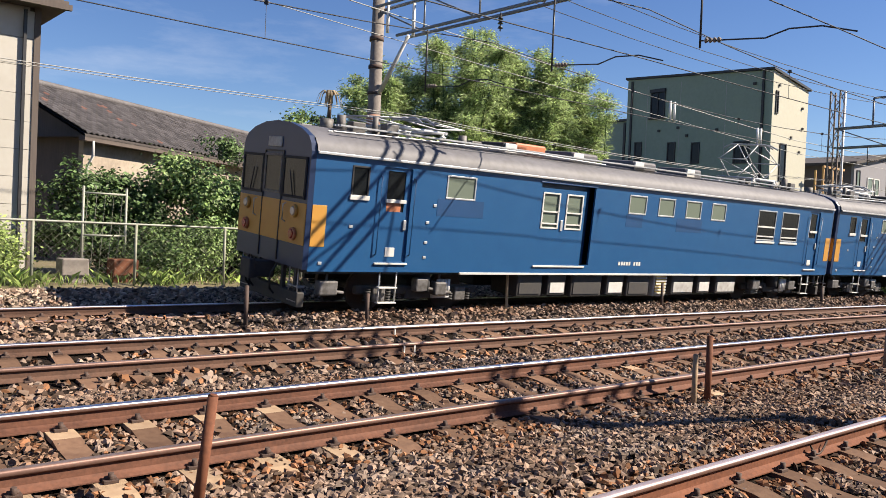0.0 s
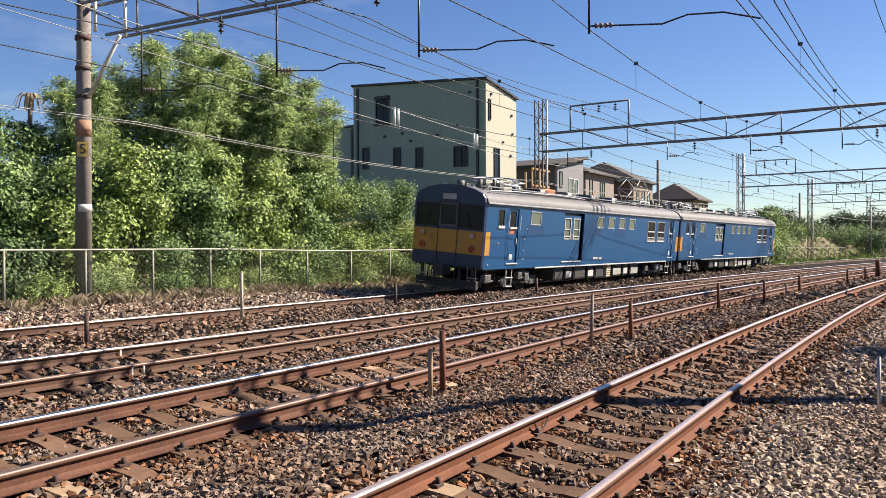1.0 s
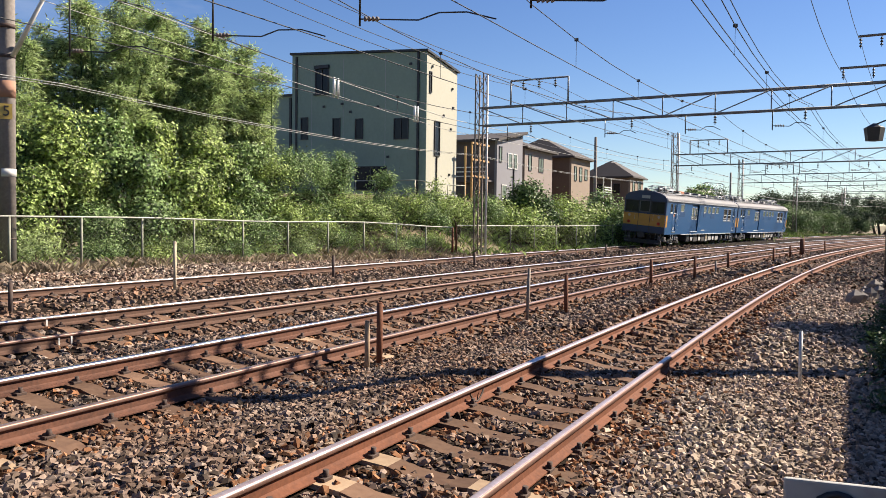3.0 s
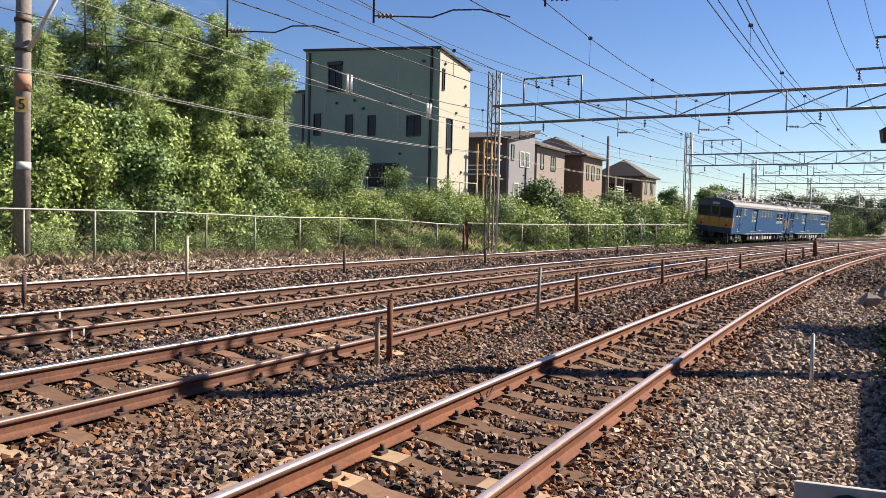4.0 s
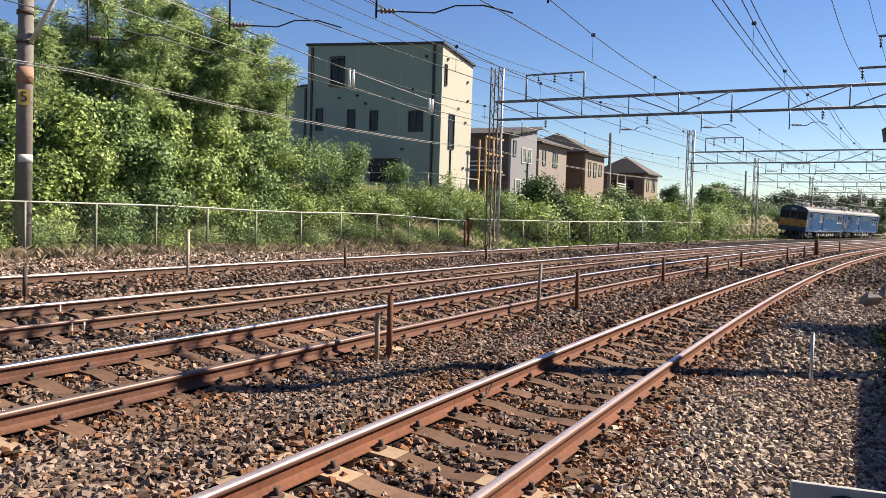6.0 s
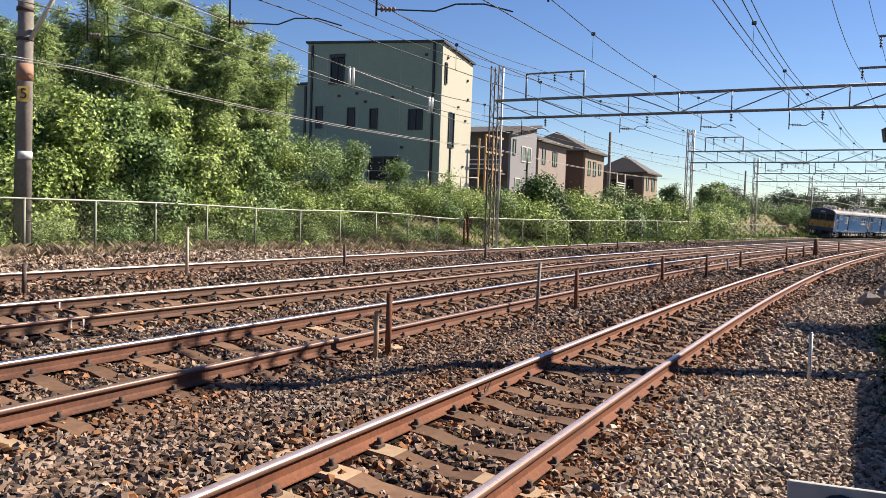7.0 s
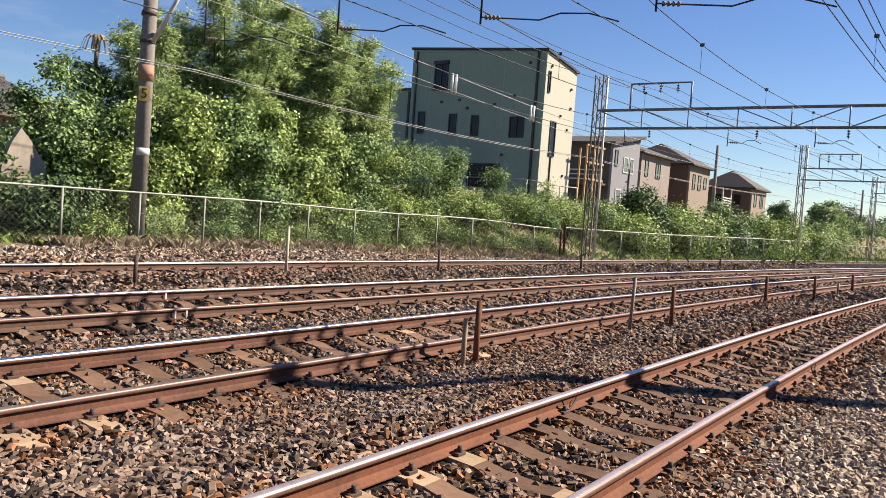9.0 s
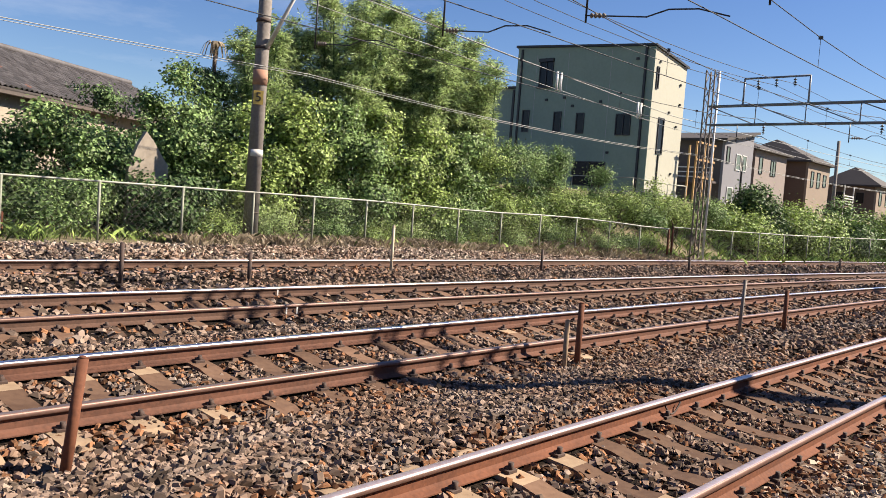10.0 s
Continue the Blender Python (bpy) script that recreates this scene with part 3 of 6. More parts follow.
def crew_door(car, a, b, items=True):
    x0, x1, y = a - 9.75, b - 9.75, -1.4
    leaf = B()
    box(leaf, x0, x1, y + 0.03, y + 0.07, 1.12, 2.1)
    box(leaf, x0, x0 + 0.13, y + 0.03, y + 0.07, 2.1, 2.95)
    box(leaf, x1 - 0.13, x1, y + 0.03, y + 0.07, 2.1, 2.95)
    box(leaf, x0 + 0.13, x1 - 0.13, y + 0.03, y + 0.07, 2.88, 2.95)
    d = part("door", leaf, M["blue"], car, "blue crew door with a dropped window")
    pane = B()
    box(pane, x0 + 0.13, x1 - 0.13, y + 0.045, y + 0.055, 2.1, 2.88)
    part("pane", pane, M["glass_dark"], d)
    ledge = B()
    box(ledge, x0 + 0.1, x1 - 0.1, y - 0.012, y + 0.03, 2.27, 2.34, 0.006)
    part("ledge", ledge, M["white_paint"], d)
    handle = B()
    box(handle, x1 - 0.12, x1 - 0.05, y - 0.005, y + 0.03, 1.75, 1.95, 0.01)
    part("handle", handle, M["steel"], d)
    threshold = B()
    box(threshold, x0 - 0.06, x1 + 0.04, y - 0.035, y + 0.02, 1.07, 1.105, 0.006)
    part("threshold", threshold, M["white_paint"], car)
    for xx in (x0 - 0.06, x1 + 0.06):
        rail = B()
        sweep(rail, [(xx, y, 1.25), (xx, y - 0.05, 1.28), (xx, y - 0.05, 2.75), (xx, y, 2.78)], 0.014)
        part("grab_rail", rail, M["blue_dark"], car)
    vent = B()
    box(vent, x0 + 0.2, x0 + 0.42, y + 0.02, y + 0.035, 1.22, 1.4, 0.006)
    part("vent", vent, M["white_paint"], d)
    if items:
        panel = B()
        box(panel, x0 + 0.14, x1 - 0.2, y + 0.032, y + 0.044, 2.1, 2.27)
        part("panel", panel, M["orange"], d, "orange inner panel")


def loading_door(car, a, b):
    """The wide sliding door, set back, its leaf short of the opening."""
    x0, x1, y = a - 9.75, b - 9.75, -1.4
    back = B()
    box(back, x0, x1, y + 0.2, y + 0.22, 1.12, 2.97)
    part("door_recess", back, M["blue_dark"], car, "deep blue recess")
    leaf = B()
    xe = x1 - 0.3
    xm = (x0 + xe) / 2
    z0, z1 = 1.95, 2.75
    box(leaf, x0, xe, y + 0.02, y + 0.07, 1.12, z0)
    box(leaf, x0, xe, y + 0.02, y + 0.07, z1, 2.86)
    for u, w in ((x0, x0 + 0.12), (xm - 0.14, xm + 0.14), (xe - 0.12, xe)):
        box(leaf, u, w, y + 0.02, y + 0.07, z0, z1)
    d = part("sliding_door", leaf, M["blue"], car, "blue sliding loading door")
    for u, w in ((x0 + 0.12, xm - 0.14), (xm + 0.14, xe - 0.12)):
        pane = B()
        box(pane, u, w, y + 0.04, y + 0.05, z0, z1)
        part("pane", pane, M["glass_green"], d)
        bars = B()
        for z in (z0 - 0.01, z0 + 0.09, z0 + 0.36, z1 - 0.02):
            box(bars, u - 0.03, w + 0.03, y + 0.005, y + 0.03, z, z + 0.035, 0.004)
        box(bars, u - 0.03, u + 0.01, y + 0.005, y + 0.03, z0, z1), box(bars, w - 0.01, w + 0.03, y + 0.005, y + 0.03, z0, z1)
        part("window_bars", bars, M["white_paint"], d, "white window guard")
    lock = B()
    box(lock, xm - 0.04, xm + 0.04, y - 0.005, y + 0.03, 1.9, 2.15, 0.01)
    part("handle", lock, M["steel"], d)
    track = B()
    box(track, x0 - 0.05, xe + 0.15, y - 0.03, y + 0.03, 1.06, 1.10, 0.006)
    part("door_track", track, M["white_paint"], car)
    head = B()
    box(head, x0 - 0.05, x1 + 0.03, y - 0.02, y + 0.02, 2.97, 3.0, 0.006)
    part("door_head", head, M["blue_dark"], car)


def bogie(car, x):
    fr = B()
    for y in (-1.0, 1.0):
        box(fr, x - 1.55, x + 1.55, y - 0.07, y + 0.07, 0.42, 0.6, 0.03)
        box(fr, x - 0.35, x + 0.35, y - 0.09, y + 0.09, 0.32, 0.55, 0.03)
    box(fr, x - 0.25, x + 0.25, -0.95, 0.95, 0.45, 0.7)
    bg = part("bogie", fr, M["underframe"], car, "black bogie frame")
    for dx in (-1.05, 1.05):
        ws = B()
        for y in (-0.58, 0.58):
            tube(ws, (x + dx, y - 0.06, 0.43), (x + dx, y + 0.06, 0.43), 0.43, seg=24)
        tube(ws, (x + dx, -1.0, 0.43), (x + dx, 1.0, 0.43), 0.08, seg=10)
        part("wheelset", ws, M["iron"], bg)
        for y in (-1.08, 1.08):
            ab = B()
            box(ab, x + dx - 0.15, x + dx + 0.15, y - 0.08, y + 0.08, 0.28, 0.58, 0.03)
            part("axle_box", ab, M["gear_grey"], bg)
            for k in (-0.24, 0.24):
                sp = B()
                for i in range(5):
                    tube(sp, (x + dx + k, y, 0.3 + i * 0.055), (x + dx + k, y, 0.335 + i * 0.055), 0.075, seg=10)
                part("spring", sp, M["underframe"], bg)
    for y in (-1.1, 1.1):
        sp = B()
        tube(sp, (x, y, 0.5), (x, y, 0.86), 0.2, seg=14)
        part("air_spring", sp, M["rubber"], bg)
        cyl = B()
        for i in range(4):
            tube(cyl, (x + 0.38 + i * 0.09, y * 1.1, 0.4), (x + 0.38 + i * 0.09, y * 1.1, 0.75), 0.04, seg=8)
        box(cyl, x + 0.3, x + 0.75, y - 0.06, y + 0.06, 0.34, 0.42, 0.02)
        part("brake_gear", cyl, M["white_paint"], bg)


def pantograph(car, x, raised):
    base = B()
    for y in (-0.6, 0.6):
        tube(base, (x - 0.7, y, 3.78), (x + 0.7, y, 3.78), 0.035, seg=6)
    for xx in (x - 0.65, x + 0.65):
        tube(base, (xx, -0.65, 3.78), (xx, 0.65, 3.78), 0.035, seg=6)
    pg = part("pantograph_base", base, M["steel"], car, "grey pantograph frame")
    for xx in (x - 0.6, x + 0.6):
        for y in (-0.6, 0.6):
            ins = B()
            for i in range(4):
                tube(ins, (xx, y, 3.5 + i * 0.06), (xx, y, 3.54 + i * 0.06), 0.07, 0.05, 10)
            tube(ins, (xx, y, 3.42), (xx, y, 3.78), 0.035, seg=8)
            part("insulator", ins, M["porcelain"], pg)
    top = 4.85 if raised else 4.02
    knee = (3.82 + top) / 2
    wide = 0.95 if raised else 1.25
    bars = []
    for y in (-0.5, 0.5):
        for sg in (-1, 1):
            bars.append(((x + sg * 0.2, y, 3.82), (x + sg * wide, y * 0.9, knee), 0.019))
            bars.append(((x + sg * wide, y * 0.9, knee), (x + sg * 0.15, y * 0.7, top), 0.016))
    for sg in (-1, 1):
        bars.append(((x + sg * wide, -0.5, knee), (x + sg * wide, 0.5, knee), 0.02))
        bars.append(((x + sg * wide, -0.45, knee), (x + sg * 0.15, 0.35, top), 0.016))
        bars.append(((x + sg * 0.2, -0.5, 3.82), (x + sg * wide, 0.45, knee), 0.012))
    for p, q, r in bars:
        arm = B()
        tube(arm, p, q, r, seg=6)
        part("pantograph_arm", arm, M["steel"], pg)
    head = B()
    for sg in (-1, 1):
        sweep(head, [(x + sg * 0.15, -0.85, top - 0.12), (x + sg * 0.15, -0.6, top), (x + sg * 0.15, 0.6, top), (x + sg * 0.15, 0.85, top - 0.12)], 0.025)
    part("pantograph_head", head, M["steel"], pg)


def roof_gear(car, first):
    for x0, x1, w, mat in ((-2.2, -1.2, 0.55, "roof_grey"), (0.2, 1.2, 0.55, "roof_grey"), (2.6, 3.4, 0.5, "roof_grey"), (-4.4, -3.6, 0.45, "underframe")):
        v = B()
        box(v, x0, x1, -w, w, 3.52, 3.80, 0.06)
        vent = part("ventilator", v, M[mat], car)
        cap = B()
        box(cap, x0 + 0.05, x0 + 0.42, -w - 0.03, -w + 0.02, 3.56, 3.78, 0.01)
        part("louvre", cap, M["white_paint"], vent, "white louvre")
    for y in (-0.75, 0.75):
        for i in range(3):
            slat = B()
            box(slat, -9.0, 8.5, y - 0.15 + i * 0.11, y - 0.07 + i * 0.11, 3.63, 3.66)
            part("roof_walk_slat", slat, M["steel"], car)
    for i, (x, y, r, h) in enumerate(((-8.7, -0.4, 0.09, 0.25), (-8.5, 0.5, 0.14, 0.2), (-8.0, -0.55, 0.06, 0.3), (-5.0, 0.3, 0.1, 0.24), (7.0, 0.4, 0.1, 0.22), (8.2, -0.4, 0.1, 0.3), (8.6, 0.2, 0.16, 0.2))):
        gear = B()
        tube(gear, (x, y, 3.5), (x, y, 3.62 + h), r, seg=10)
        box(gear, x + 0.2, x + 0.5, y - 0.12, y + 0.12, 3.5, 3.6 + h * 0.7, 0.02)
        part("roof_equipment", gear, M["gear_grey"], car)
    arrester = B()
    box(arrester, -4.0, -3.0, -0.45, 0.2, 3.6, 3.83, 0.04)
    part("fuse_box", arrester, M["orange"] if first else M["grey_box"], car, "faded orange roof box" if first else "")
    pipe = B()
    for y in (-1.15, -0.95):
        sweep(pipe, [(-9.3, y, 3.5), (-7.5, y, 3.55), (-4, y + 0.1, 3.6), (-1.5, y + 0.1, 3.56)], 0.018)
    part("conduit", pipe, M["steel"], car)


def under_gear(car):
    for x0, x1, z0, mat, nm in ((-4.3, -3.5, 0.36, "underframe", "equipment_box"), (-3.3, -2.7, 0.38, "white_paint", "battery_box"), (-2.5, -1.4, 0.34, "underframe", "equipment_box"),
                                (-1.2, -0.55, 0.36, "white_paint", "battery_box"), (-0.4, 0.5, 0.32, "underframe", "equipment_box"), (0.7, 1.25, 0.30, "sign_yellow", "resistor_box"),
                                (1.5, 2.5, 0.34, "grey_box", "equipment_box"), (2.7, 3.3, 0.36, "white_paint", "battery_box"), (3.6, 4.6, 0.34, "grey_box", "equipment_box")):
        b = B()
        box(b, x0, x1, -1.28, -0.4, z0, 0.88, 0.03)
        bx = part(nm, b, M["underframe"] if nm != "resistor_box" else M["grey_box"], car)
        lid = B()
        box(lid, x0 + 0.06, x1 - 0.06, -1.30, -1.275, z0 + 0.06, 0.68 if nm != "resistor_box" else 0.84, 0.006)
        part("cover", lid, M[mat], bx)
        if nm == "resistor_box":
            fins = B()
            for i in range(6):
                box(fins, x0 + 0.05, x1 - 0.05, -1.325, -1.30, z0 + 0.08 + i * 0.08, z0 + 0.11 + i * 0.08)
            part("grille", fins, M["white_paint"], bx)
    far = B()
    box(far, -4.2, 4.4, 0.3, 1.2, 0.35, 0.88, 0.04)
    part("equipment_row", far, M["underframe"], car)


def railcar(first):
    car = empty("railcar", Matrix.Identity(4), "blue electric service railcar with an ochre yellow cab band" if first else "blue electric service railcar coupled behind its twin", "train", "railcars of one train")
    holes = car_body(car)
    styles = ["dark", "door", "green", "load", "green", "green", "green", "green", "sash", "sash", "door"]
    for i, ((a, b, c, d), style) in enumerate(zip(holes, styles)):
        if style == "door":
            crew_door(car, a, b, i == 1 and first)
        elif style == "load":
            loading_door(car, a, b)
        else:
            window(car, a, b, c, d, style)
    for sgn in (-1, 1):
        car_front(car, sgn)
    for x in (-6.9, 6.9):
        bogie(car, x)
    pantograph(car, 6.6, first)
    pantograph(car, -6.9, False)
    roof_gear(car, first)
    under_gear(car)
    for a in (1.85, 18.3):
        for dx in (-0.2, 0.2):
            stile = B()
            tube(stile, (a - 9.75 + dx, -1.33, 0.28), (a - 9.75 + dx, -1.33, 0.95), 0.018, seg=6)
            part("ladder_stile", stile, M["white_paint"], car)
        for z in (0.3, 0.6):
            rung = B()
            box(rung, a - 9.97, a - 9.53, -1.38, -1.26, z - 0.012, z + 0.012, 0.004)
            part("ladder_rung", rung, M["white_paint"], car)
    for a, b, c in ((0.35, 0.75, 0.45), (2.6, 2.9, 0.5), (3.1, 3.4, 0.42), (15.3, 15.7, 0.45), (17.4, 17.8, 0.42)):
        valve = B()
        box(valve, a - 9.75, b - 9.75, -1.3, -1.1, c, c + 0.28, 0.03)
        tube(valve, (a - 9.75, -1.25, c + 0.1), (b - 9.6, -1.25, c + 0.05), 0.03, seg=8)
        tube(valve, ((a + b) / 2 - 9.75, -1.2, c + 0.2), ((a + b) / 2 - 9.75, -1.2, 0.92), 0.025, seg=8)
        part("air_valve", valve, M["gear_grey"], car)
    # repainted patches under the small windows
    for a, b, c, d in ((2.85, 4.1, 2.08, 2.427), (8.85, 9.5, 2.1, 2.41), (10.95, 12.1, 2.05, 2.41)):
        bm = B()
        box(bm, a - 9.75, b - 9.75, -1.404, -1.39, c, d)
        part("repaint_patch", bm, M["blue_dark"], car, "darker blue repainted patch")
    for i in range(9):
        if i != 5:
            mark = B()
            box(mark, -1.0 + i * 0.1, -0.93 + i * 0.1, -1.405, -1.39, 1.13, 1.22)
            part("number_mark", mark, M["white_paint"], car)
    for x, z in ((-8.95, 1.75), (-9.55, 1.05), (-7.15, 1.5), (-7.15, 1.9), (-7.15, 1.2), (-7.0, 2.25)):
        small = B()
        box(small, x, x + 0.08, -1.415, -1.39, z, z + 0.055, 0.006)
        part("side_fitting", small, M["steel"], car)
    gangway = B()
    box(gangway, 9.85, 10.2, -0.45, 0.45, 0.95, 2.95, 0.05) if first else box(gangway, -10.2, -9.85, -0.45, 0.45, 0.95, 2.95, 0.05)
    part("gangway", gangway, M["rubber"], car, "black corridor bellows")
    return car


CARS = [railcar(True), railcar(False)]
FRONT = [(0.0, 7.78), (0.5, 15.69), (1.0, 23.34), (1.5, 30.93), (2.0, 38.3), (2.5, 45.7), (3.0, 53.0), (3.5, 60.2), (4.0, 67.3), (4.5, 74.4), (5.0, 81.3), (5.5, 88.1), (6.0, 95.1),
         (6.5, 102.1), (7.0, 109.2), (7.5, 116.1), (8.0, 123.0), (8.5, 129.9), (9.0, 136.8), (9.5, 143.6), (10.0, 150.4)]


def car_pose(front, shift):
    """The pose of a car whose near end is at front + shift on the fourth track, its bogies on the rails."""
    a, _ = along(TRACKS[3], front + shift + 2.85)
    b, _ = along(TRACKS[3], front + shift + 16.65)
    d = b - a
    return Matrix.Translation((a + b) / 2) @ Matrix.Rotation(math.atan2(d.y, d.x), 4, "Z") @ Matrix.Rotation(math.asin(CANT / 1.067), 4, "X")


# ---- overhead line ----
def lattice_mast(thing, at, h, w=0.42):
    """A lattice mast with four legs, one of them a white tube."""
    for i, (dx, dy) in enumerate(((-1, -1), (-1, 1), (1, 1), (1, -1))):
        leg = B()
        tube(leg, at @ Vector((dx * w / 2, dy * w / 2, -0.2)), at @ Vector((dx * w / 2, dy * w / 2, h)), 0.055 if i == 3 else 0.04, seg=8 if i == 3 else 4)
        part("leg", leg, M["steel_white"] if i == 3 else M["mast_rust"], thing, "white painted leg" if i == 3 else "")
    n = int(h / 0.62)
    for side in range(4):
        a, b = (((-1, -1), (-1, 1)), ((-1, 1), (1, 1)), ((1, 1), (1, -1)), ((1, -1), (-1, -1)))[side]
        lace = B()
        for k in range(n):
            z0, z1 = h * k / n, h * (k + 1) / n
            p, q = (a, b) if k % 2 else (b, a)
            tube(lace, at @ Vector((p[0] * w / 2, p[1] * w / 2, z0)), at @ Vector((q[0] * w / 2, q[1] * w / 2, z1)), 0.018, seg=4)
        tagged(part("lacing", lace, M["mast_rust"], thing), "crossed lacing bars", kind="stuff")
    foot = B()
    m = at @ Vector((0, 0, 0))
    box(foot, m.x - 0.4, m.x + 0.4, m.y - 0.4, m.y + 0.4, m.z - 0.4, m.z + 0.12, 0.03)
    part("footing", foot, M["concrete"], thing)


def insulator_string(thing, p, n=4, r=0.07, down=True):
    bm = B()
    for i in range(n):
        z = -0.1 - i * 0.11
        tube(bm, p + Vector((0, 0, z)), p + Vector((0, 0, z - 0.06)), 0.03, r, 10)
    tube(bm, p, p + Vector((0, 0, -0.12 - n * 0.11)), 0.016, seg=6)
    return part("insulator", bm, M["black_trim"], thing)


def gantry(s, o0, o1, zl, zu, style, bracket=None, lean=0.0):
    """A portal over all tracks: a latticed beam on a mast at either side."""
    thing = empty("catenary_gantry", Matrix.Identity(4), {"pole": "grey steel catenary gantry on a round concrete pole", "lattice": "galvanised catenary gantry on a lattice mast"}[style], "gantry", "catenary gantries")
    a, b = P(s, o0, 0), P(s + lean, o1, 0)

    def at(t, z):
        p = a.lerp(b, t)
        return Vector((p.x, p.y, z))
    span = (b - a).length
    gl = ground_z(s, o0)
    if style == "lattice":
        lattice_mast(thing, Matrix.Translation((a.x, a.y, gl)) @ Matrix.Rotation(along(REF, s)[1], 4, "Z"), 8.55 - gl if bracket else 8.0)
    pole = B()
    tube(pole, (b.x, b.y, ground_z(s, o1) - 0.2), (b.x, b.y, 9.3), 0.21, 0.15, 16)
    part("pole", pole, M["dark_steel"] if style == "lattice" else M["concrete"], thing, "dark round pole")
    n = max(6, round(span / 2.1))
    for z, nm in ((zl, "lower_chord"), (zu, "upper_chord")):
        bm = B()
        for dy in (-0.17, 0.17):
            d = (b - a).normalized().cross(Vector((0, 0, 1))) * dy
            p, q = at(0.055 if style == "pole" and z == zl else 0, z) + d, at(1, z) + d
            tube(bm, p, q, 0.042, seg=6)
        part(nm, bm, M["gantry_steel"], thing)
    for k in range(n + 1):
        t = k / n
        if 0 < k < n:
            bm = B()
            tube(bm, at(t, zl), at(t, zu), 0.026, seg=6)
            part("brace", bm, M["gantry_steel"], thing)
        if k < n:
            bm = B()
            lo, hi = ((t + 1 / n), t) if k < n / 2 else (t, t + 1 / n)
            tube(bm, at(lo, zl), at(hi, zu), 0.026, seg=6)
            part("brace", bm, M["gantry_steel"], thing)
    # hangers under the beam, one beside each track, with a bent steady arm
    for i, tr in enumerate(TRACKS):
        oc = float(np.interp(s, STATIONS, TRACK_O[i]))
        t = (oc + (2.8 if style == "pole" else 1.3) - o0) / (o1 - o0)
        if not 0 < t < 1:
            continue
        p = at(t, zl)
        bm = B()
        tube(bm, p, p + Vector((0, 0, -1.62 if style == "pole" else -0.78)), 0.022, seg=6)
        part("hanger", bm, M["black_trim"], thing)
        r = p + Vector((0, 0, -1.48 if style == "pole" else -0.6))
        q = at((oc - 0.1 - o0) / (o1 - o0), 5.25 if style == "pole" else r.z - 0.06)
        arm = B()
        sweep(arm, [r, r.lerp(q, 0.45) + Vector((0, 0, -0.02)), r.lerp(q, 0.6) + Vector((0, 0, 0.12)), r.lerp(q, 0.8) + Vector((0, 0, 0.13)), q], 0.015, 6)
        part("steady_arm", arm, M["black_trim"], thing)
        knob = B()
        d = (q - r).normalized()
        for j in range(4):
            tube(knob, r + d * (0.12 + j * 0.09), r + d * (0.17 + j * 0.09), 0.055, 0.03, 8)
        part("insulator", knob, M["mast_rust"], thing)
        insulator_string(thing, at((oc + 0.1 - o0) / (o1 - o0), zl), 3)
    if bracket:
        oa, ob_, zt = bracket
        ta, tb = (oa - o0) / (o1 - o0), (ob_ - o0) / (o1 - o0)
        bm = B()
        tube(bm, at(ta, zu), at(ta, zt), 0.045, seg=6)
        tube(bm, at(tb, zu), at(tb, zt), 0.045, seg=6)
        tube(bm, at(ta, zt), at(tb, zt), 0.045, seg=6)
        part("feeder_frame", bm, M["gantry_steel"], thing)
        for k in (0.22, 0.5, 0.78):
            insulator_string(thing, at(ta + (tb - ta) * k, zt), 3, 0.08)
    return thing, at


g1, at1 = gantry(13.35, 19.15, -2.05, 7.0, 7.95, "pole", lean=0.75)
pp = P(13.35, 19.15)
pole = B()
tube(pole, (pp.x, pp.y, ground_z(13.35, 19.15) - 0.2), (pp.x + 0.05, pp.y, 9.6), 0.215, 0.165, 20)
main_pole = part("concrete_pole", pole, M["concrete"], g1, "weathered round concrete pole with a yellow plate")
for z, h, mat, nm in ((4.72, 0.42, "orange_band", "band"), (2.62, 0.2, "white_paint", "band"), (5.55, 0.08, "iron", "clamp"), (6.3, 0.1, "iron", "clamp"), (7.1, 0.12, "iron", "clamp"), (0.95, 0.03, "iron", "clamp")):
    bm = B()
    tube(bm, (pp.x + 0.02, pp.y, z - h / 2), (pp.x + 0.02, pp.y, z + h / 2), 0.206, 0.204, 20)
    part(nm, bm, M[mat], main_pole)
sign = B()
dirc = Vector((0 - pp.x, 0 - pp.y, 0)).normalized()
acr = Vector((-dirc.y, dirc.x, 0))
sq = [pp + dirc * 0.225 + acr * x + Vector((0, 0, z)) for x, z in ((-0.135, 3.96), (0.135, 3.96), (0.135, 4.34), (-0.135, 4.34))]
f0 = [sign.verts.new(v) for v in sq]
f1 = [sign.verts.new(v - dirc * 0.03) for v in sq]
sign.faces.new(f0), sign.faces.new(f1[::-1])
for i in range(4):
    sign.faces.new((f0[i], f0[(i + 1) % 4], f1[(i + 1) % 4], f1[i]))
plate = part("number_plate_board", sign, M["sign_yellow"], main_pole, "small yellow plate with a black 5")
curve = bpy.data.curves.new("figure", "FONT")
curve.body, curve.size, curve.extrude, curve.align_x, curve.align_y = "5", 0.37, 0.004, "CENTER", "CENTER"
figure = new("figure", curve)
figure.matrix_world = Matrix.Translation(pp + dirc * 0.232 + Vector((0, 0, 4.15))) @ Matrix((acr, Vector((0, 0, 1)), dirc)).transposed().to_4x4()
curve.materials.append(M["black_trim"])
figure.parent = plate
brace = B()
for dy in (-0.14, 0.14):
    tube(brace, pp + Vector((0.15, dy, 5.55)), at1(0.07, 6.98), 0.05, seg=6)
part("knee_brace", brace, M["steel_white"], g1)
